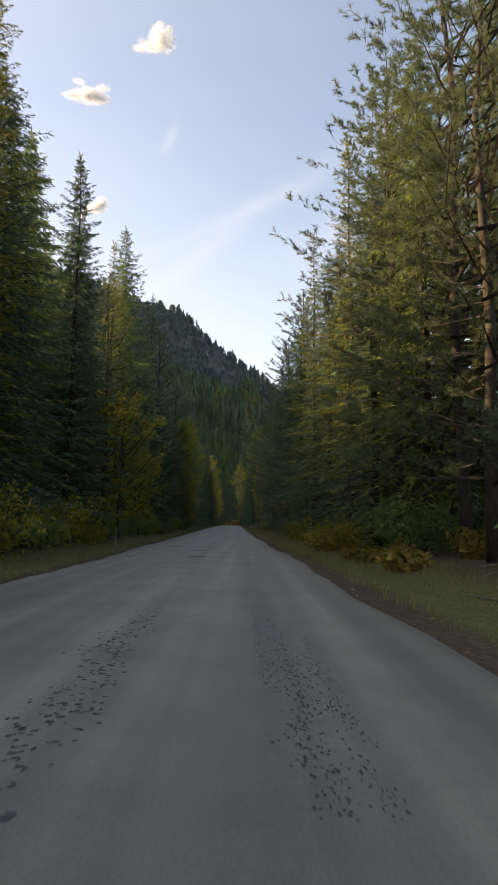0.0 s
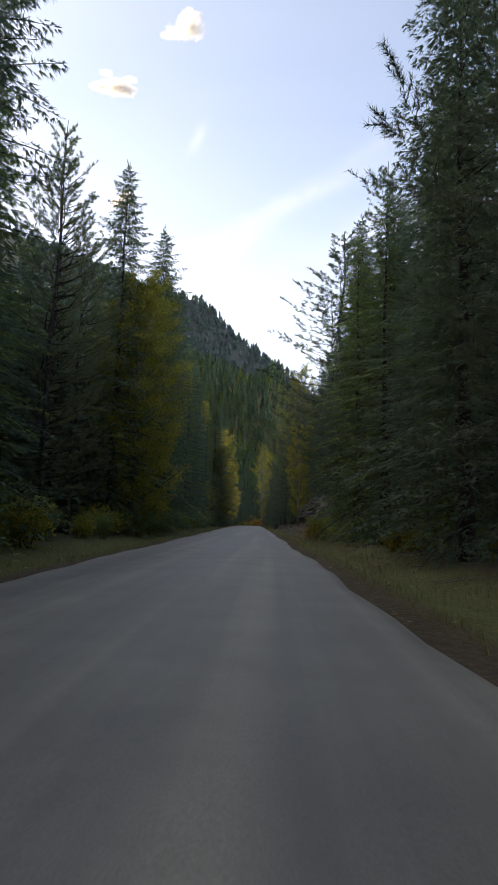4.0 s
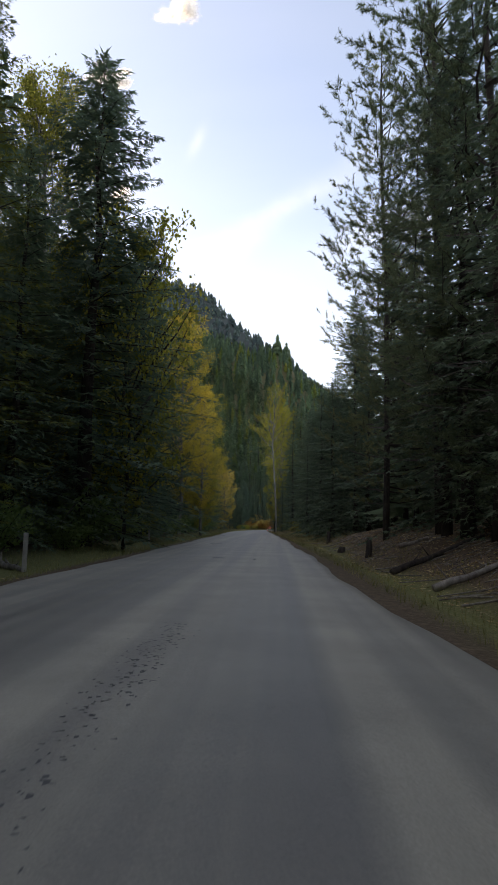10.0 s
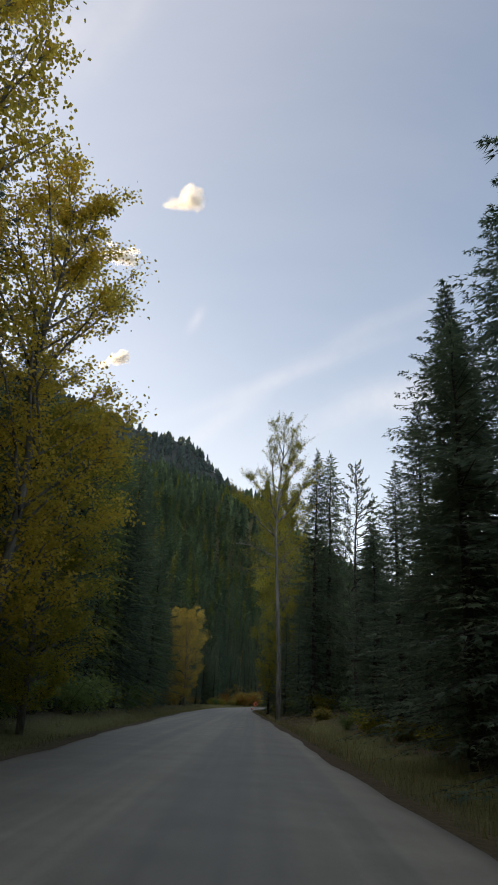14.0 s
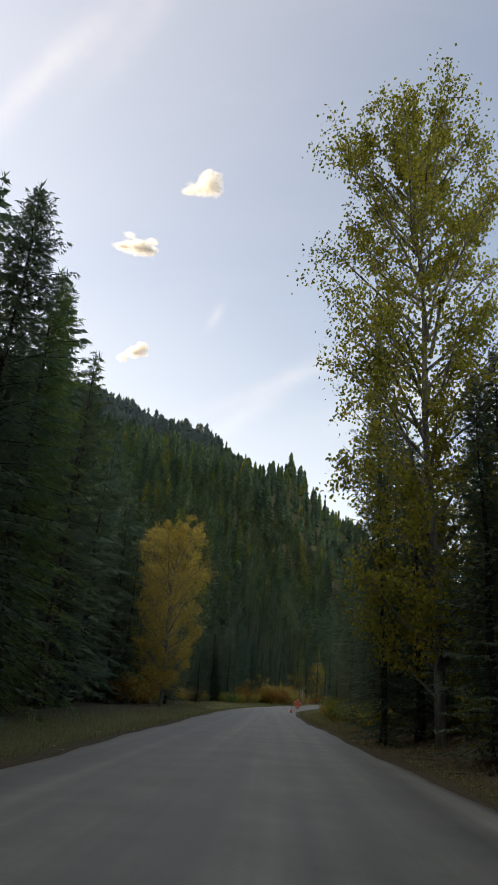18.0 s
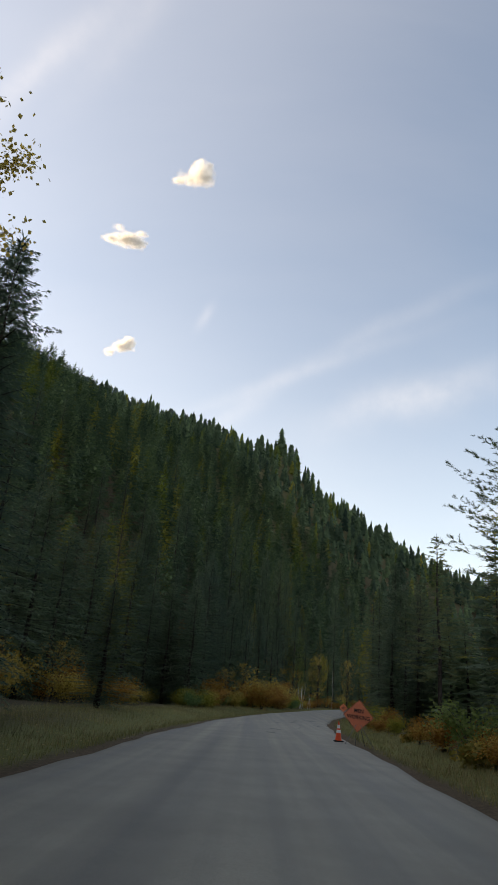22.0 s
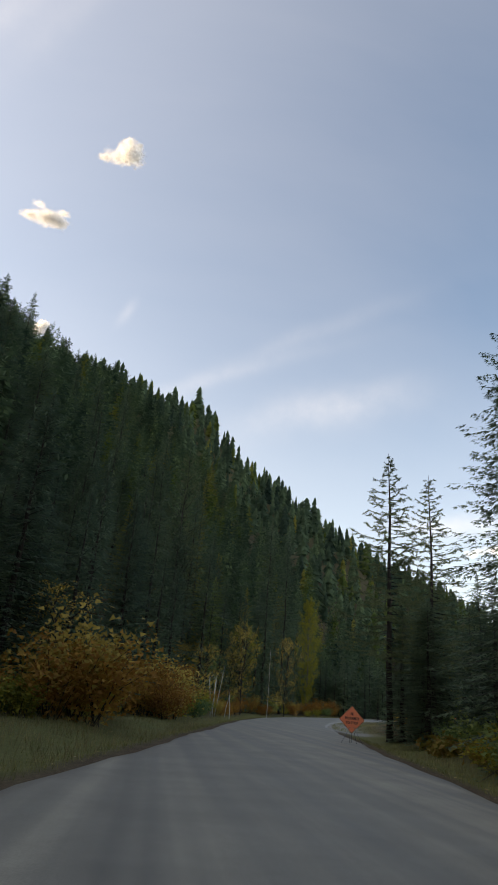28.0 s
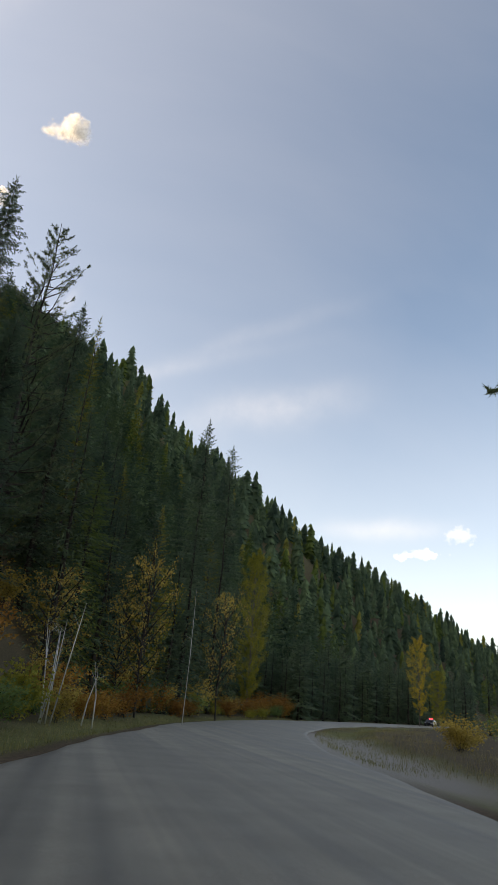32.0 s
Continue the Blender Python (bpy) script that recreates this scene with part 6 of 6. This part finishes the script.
# ---- far car at the bend ----
def parked_car(s_, n_, turn):
    x, y = at(s_, n_)
    ob = thing("car", "dark car with a red roof light standing at the bend", "car", Matrix.Translation((x, y, float(np.interp(s_, *zip(*LEVELS))) + 0.02)) @ Matrix.Rotation(radians(turn), 4, "Z"))
    prof = ((-2.2, 0.35), (-2.25, 0.75), (-1.2, 0.92), (-0.55, 1.42), (1.0, 1.45), (1.7, 1.0), (2.25, 0.92), (2.3, 0.4))
    bm = bmesh.new()
    rings = []
    for w in (-0.88, -0.8, 0.8, 0.88):
        k = 0.94 if abs(w) > 0.85 else 1.0
        rings.append([bm.verts.new((w * (0.86 if z > 1.2 else 1), y_ * k, 0.35 + (z - 0.35) * k)) for y_, z in prof])
    for a, c in zip(rings[:-1], rings[1:]):
        for i in range(len(prof)):
            j = (i + 1) % len(prof)
            bm.faces.new((a[i], a[j], c[j], c[i]))
    bm.faces.new(rings[0])
    bm.faces.new(rings[-1][::-1])
    part("body", bm_mesh("car_body", bm, M_CARPAINT), ob)
    for y_, h in ((-0.92, 0.36), (1.38, 0.34)):
        part("windscreen", bm_mesh("windscreen", bevelled_box(1.3, 0.03, h, 0.01), M_GLASS), ob, "dark glass", Matrix.Translation((0, y_, 1.2)) @ Matrix.Rotation(radians(52 if y_ > 0 else -52), 4, "X"))
    for wx in (-0.8, 0.8):
        for wy in (-1.4, 1.4):
            wheel = Soup()
            wheel.tube([(wx - 0.1, wy, 0.32), (wx + 0.1, wy, 0.32)], [0.32, 0.32], 18)
            wh = part("wheel", wheel.mesh("tyre", M_RUBBER), ob)
            rim = Soup()
            o = 0.105 if wx > 0 else -0.105
            rim.tube([(wx + o * 0.95, wy, 0.32), (wx + o, wy, 0.32)], [0.2, 0.19], 14)
            part("rim", rim.mesh("rim", M_STEEL), wh)
    for lx in (-0.62, 0.62):
        part("headlight", bm_mesh("headlight", bevelled_box(0.3, 0.05, 0.12, 0.02), M_WHITE), ob, "pale headlight", Matrix.Translation((lx, -2.24, 0.68)))
    part("roof_light", bm_mesh("roof_light", bevelled_box(0.7, 0.22, 0.14, 0.03), M_REDLAMP), ob, "glowing red roof light", Matrix.Translation((0, 0.2, 1.53)))


bend = max(range(560, 760, 2), key=lambda q: -abs(math.degrees(math.atan2(at(q, 1.5)[0] - 1.9, at(q, 1.5)[1] - 494.6)) - 28.0))
parked_car(bend, 1.5, -40)

# ---- verge grass, fallen leaves and gravel ----
rg = np.random.default_rng(31)


def strew(count, s0, s1, o0, o1, side, power=1.0):
    s = rg.uniform(s0, s1, count)
    o = o0 + (o1 - o0) * rg.random(count) ** power
    e = right_edge(s)
    n = np.where(side > 0, e + o, left_edge(s) - o)
    h = np.interp(s, ST, HD)
    x, y = np.interp(s, ST, RX) + n * np.cos(h), np.interp(s, ST, RY) - n * np.sin(h)
    return x, y, ground_height(x, y)


def grass(name, spots, low, high, width, mat, label):
    x, y, z = (np.concatenate(q) for q in zip(*spots))
    c = len(x)
    hgt = rg.uniform(low, high, c) * (0.75 + 0.5 * rough(x, y, 1.3))
    a, lean = rg.uniform(0, 6.28, c), rg.uniform(0.1, 0.6, c)
    b_ = rg.uniform(0, 6.28, c)
    w = width * rg.uniform(0.6, 1.5, c)
    v = np.empty((c, 3, 3))
    v[:, 0] = np.stack([x - np.cos(a) * w, y - np.sin(a) * w, z - 0.02], -1)
    v[:, 1] = np.stack([x + np.cos(a) * w, y + np.sin(a) * w, z - 0.02], -1)
    v[:, 2] = np.stack([x + np.cos(b_) * hgt * lean, y + np.sin(b_) * hgt * lean, z + hgt], -1)
    tagged(new(name, raw_mesh(name, v.reshape(-1, 3), [], np.arange(3 * c), mat)), label, "grass", kind="stuff")


grass("verge_grass", [strew(34000, -2, 400, 0.5, 4.6, -1, 1.2), strew(30000, -2, 330, 0.5, 4.2, 1, 1.2), strew(16000, 330, 500, 0.6, 4.4, 1), strew(26000, 392, 500, 0.5, 9.0, -1), strew(9000, 500, 600, 0.6, 4.5, -1), strew(9000, 520, 600, 0.5, 5.0, 1)],
      0.07, 0.26, 0.008, M_GRASS, "short green and straw-coloured grass along the road")
grass("tall_dry_grass", [strew(9000, 395, 490, 3.5, 9.5, -1), strew(5000, 370, 486, 2.2, 4.6, 1), strew(2500, 500, 600, 2.0, 4.0, -1), strew(7000, 505, 590, 3.6, 9.5, 1), strew(6000, 0, 140, 2.0, 4.4, 1), strew(4000, 0, 330, 2.6, 4.2, -1), strew(14000, 232, 400, 0.5, 5.0, 1), strew(6000, 300, 400, 1.5, 5.0, -1), strew(9000, 392, 500, 0.8, 8.0, -1)],
      0.2, 0.6, 0.006, M_STRAW, "tall dry straw-coloured grass")


def litter(name, spots, size, mat, label, category):
    x, y, z = (np.concatenate(q) for q in zip(*spots))
    c = len(x)
    a, w = rg.uniform(0, 6.28, c), rg.uniform(*size, c)
    v = np.empty((c, 4, 3))
    for k in range(4):
        t_ = a + k * math.pi / 2
        f = w * (1.0 if k % 2 == 0 else 0.65)
        v[:, k] = np.stack([x + np.cos(t_) * f, y + np.sin(t_) * f, z + 0.015 + rg.uniform(0, 0.035, c)], -1)
    tagged(new(name, raw_mesh(name, v.reshape(-1, 3), np.arange(4 * c), [], mat)), label, category, kind="stuff")


litter("leaf_litter", [strew(15000, 150, 245, 1.6, 8.0, 1), strew(4500, 300, 362, 0.9, 4.5, 1), strew(600, 0, 150, 0.3, 3.5, 1), strew(900, 0, 400, 0.2, 3.5, -1), strew(500, 362, 480, 0.3, 3.0, 1), strew(300, 395, 500, 0.3, 5.0, -1), strew(300, 0, 300, -0.6, 0.2, 1)],
       (0.03, 0.075), M_LITTER, "pale and brown fallen leaves strewn on the verge", "leaves")


def sticks(name, spots, size, mat, label):
    """Short dead sticks lying criss-cross, each a thin three-sided rod that follows the slope."""
    x, y, z = (np.concatenate(q) for q in zip(*spots))
    c = len(x)
    a, half, thick = rg.uniform(0, 6.28, c), rg.uniform(*size, c) * 0.5, rg.uniform(0.008, 0.03, c)
    v = np.empty((c, 6, 3))
    for e_, sg in ((0, -1), (3, 1)):
        ex, ey = x + sg * half * np.cos(a), y + sg * half * np.sin(a)
        ez = ground_height(ex, ey) + thick * 0.6 + rg.uniform(0, 0.05, c)
        for k in range(3):
            w = k * 2.094
            v[:, e_ + k] = np.stack([ex - np.sin(a) * np.cos(w) * thick, ey + np.cos(a) * np.cos(w) * thick, ez + np.sin(w) * thick], -1)
    b_ = np.arange(c)[:, None] * 6
    quads_ = np.stack([b_ + np.array([k, (k + 1) % 3, 3 + (k + 1) % 3, 3 + k]) for k in range(3)], 1)
    tris_ = np.stack([b_ + np.array([0, 2, 1]), b_ + np.array([3, 4, 5])], 1)
    tagged(new(name, raw_mesh(name, v.reshape(-1, 3), quads_.reshape(-1, 4), tris_.reshape(-1, 3), mat)), label, "sticks", kind="stuff")


sticks("dead_sticks", [strew(900, 152, 244, 2.2, 8.0, 1), strew(260, 302, 360, 1.2, 5.0, 1), strew(160, 2, 140, 3.0, 6.0, 1)], (0.3, 1.5), M_DEADWOOD, "bleached dead sticks strewn over the leaf litter")
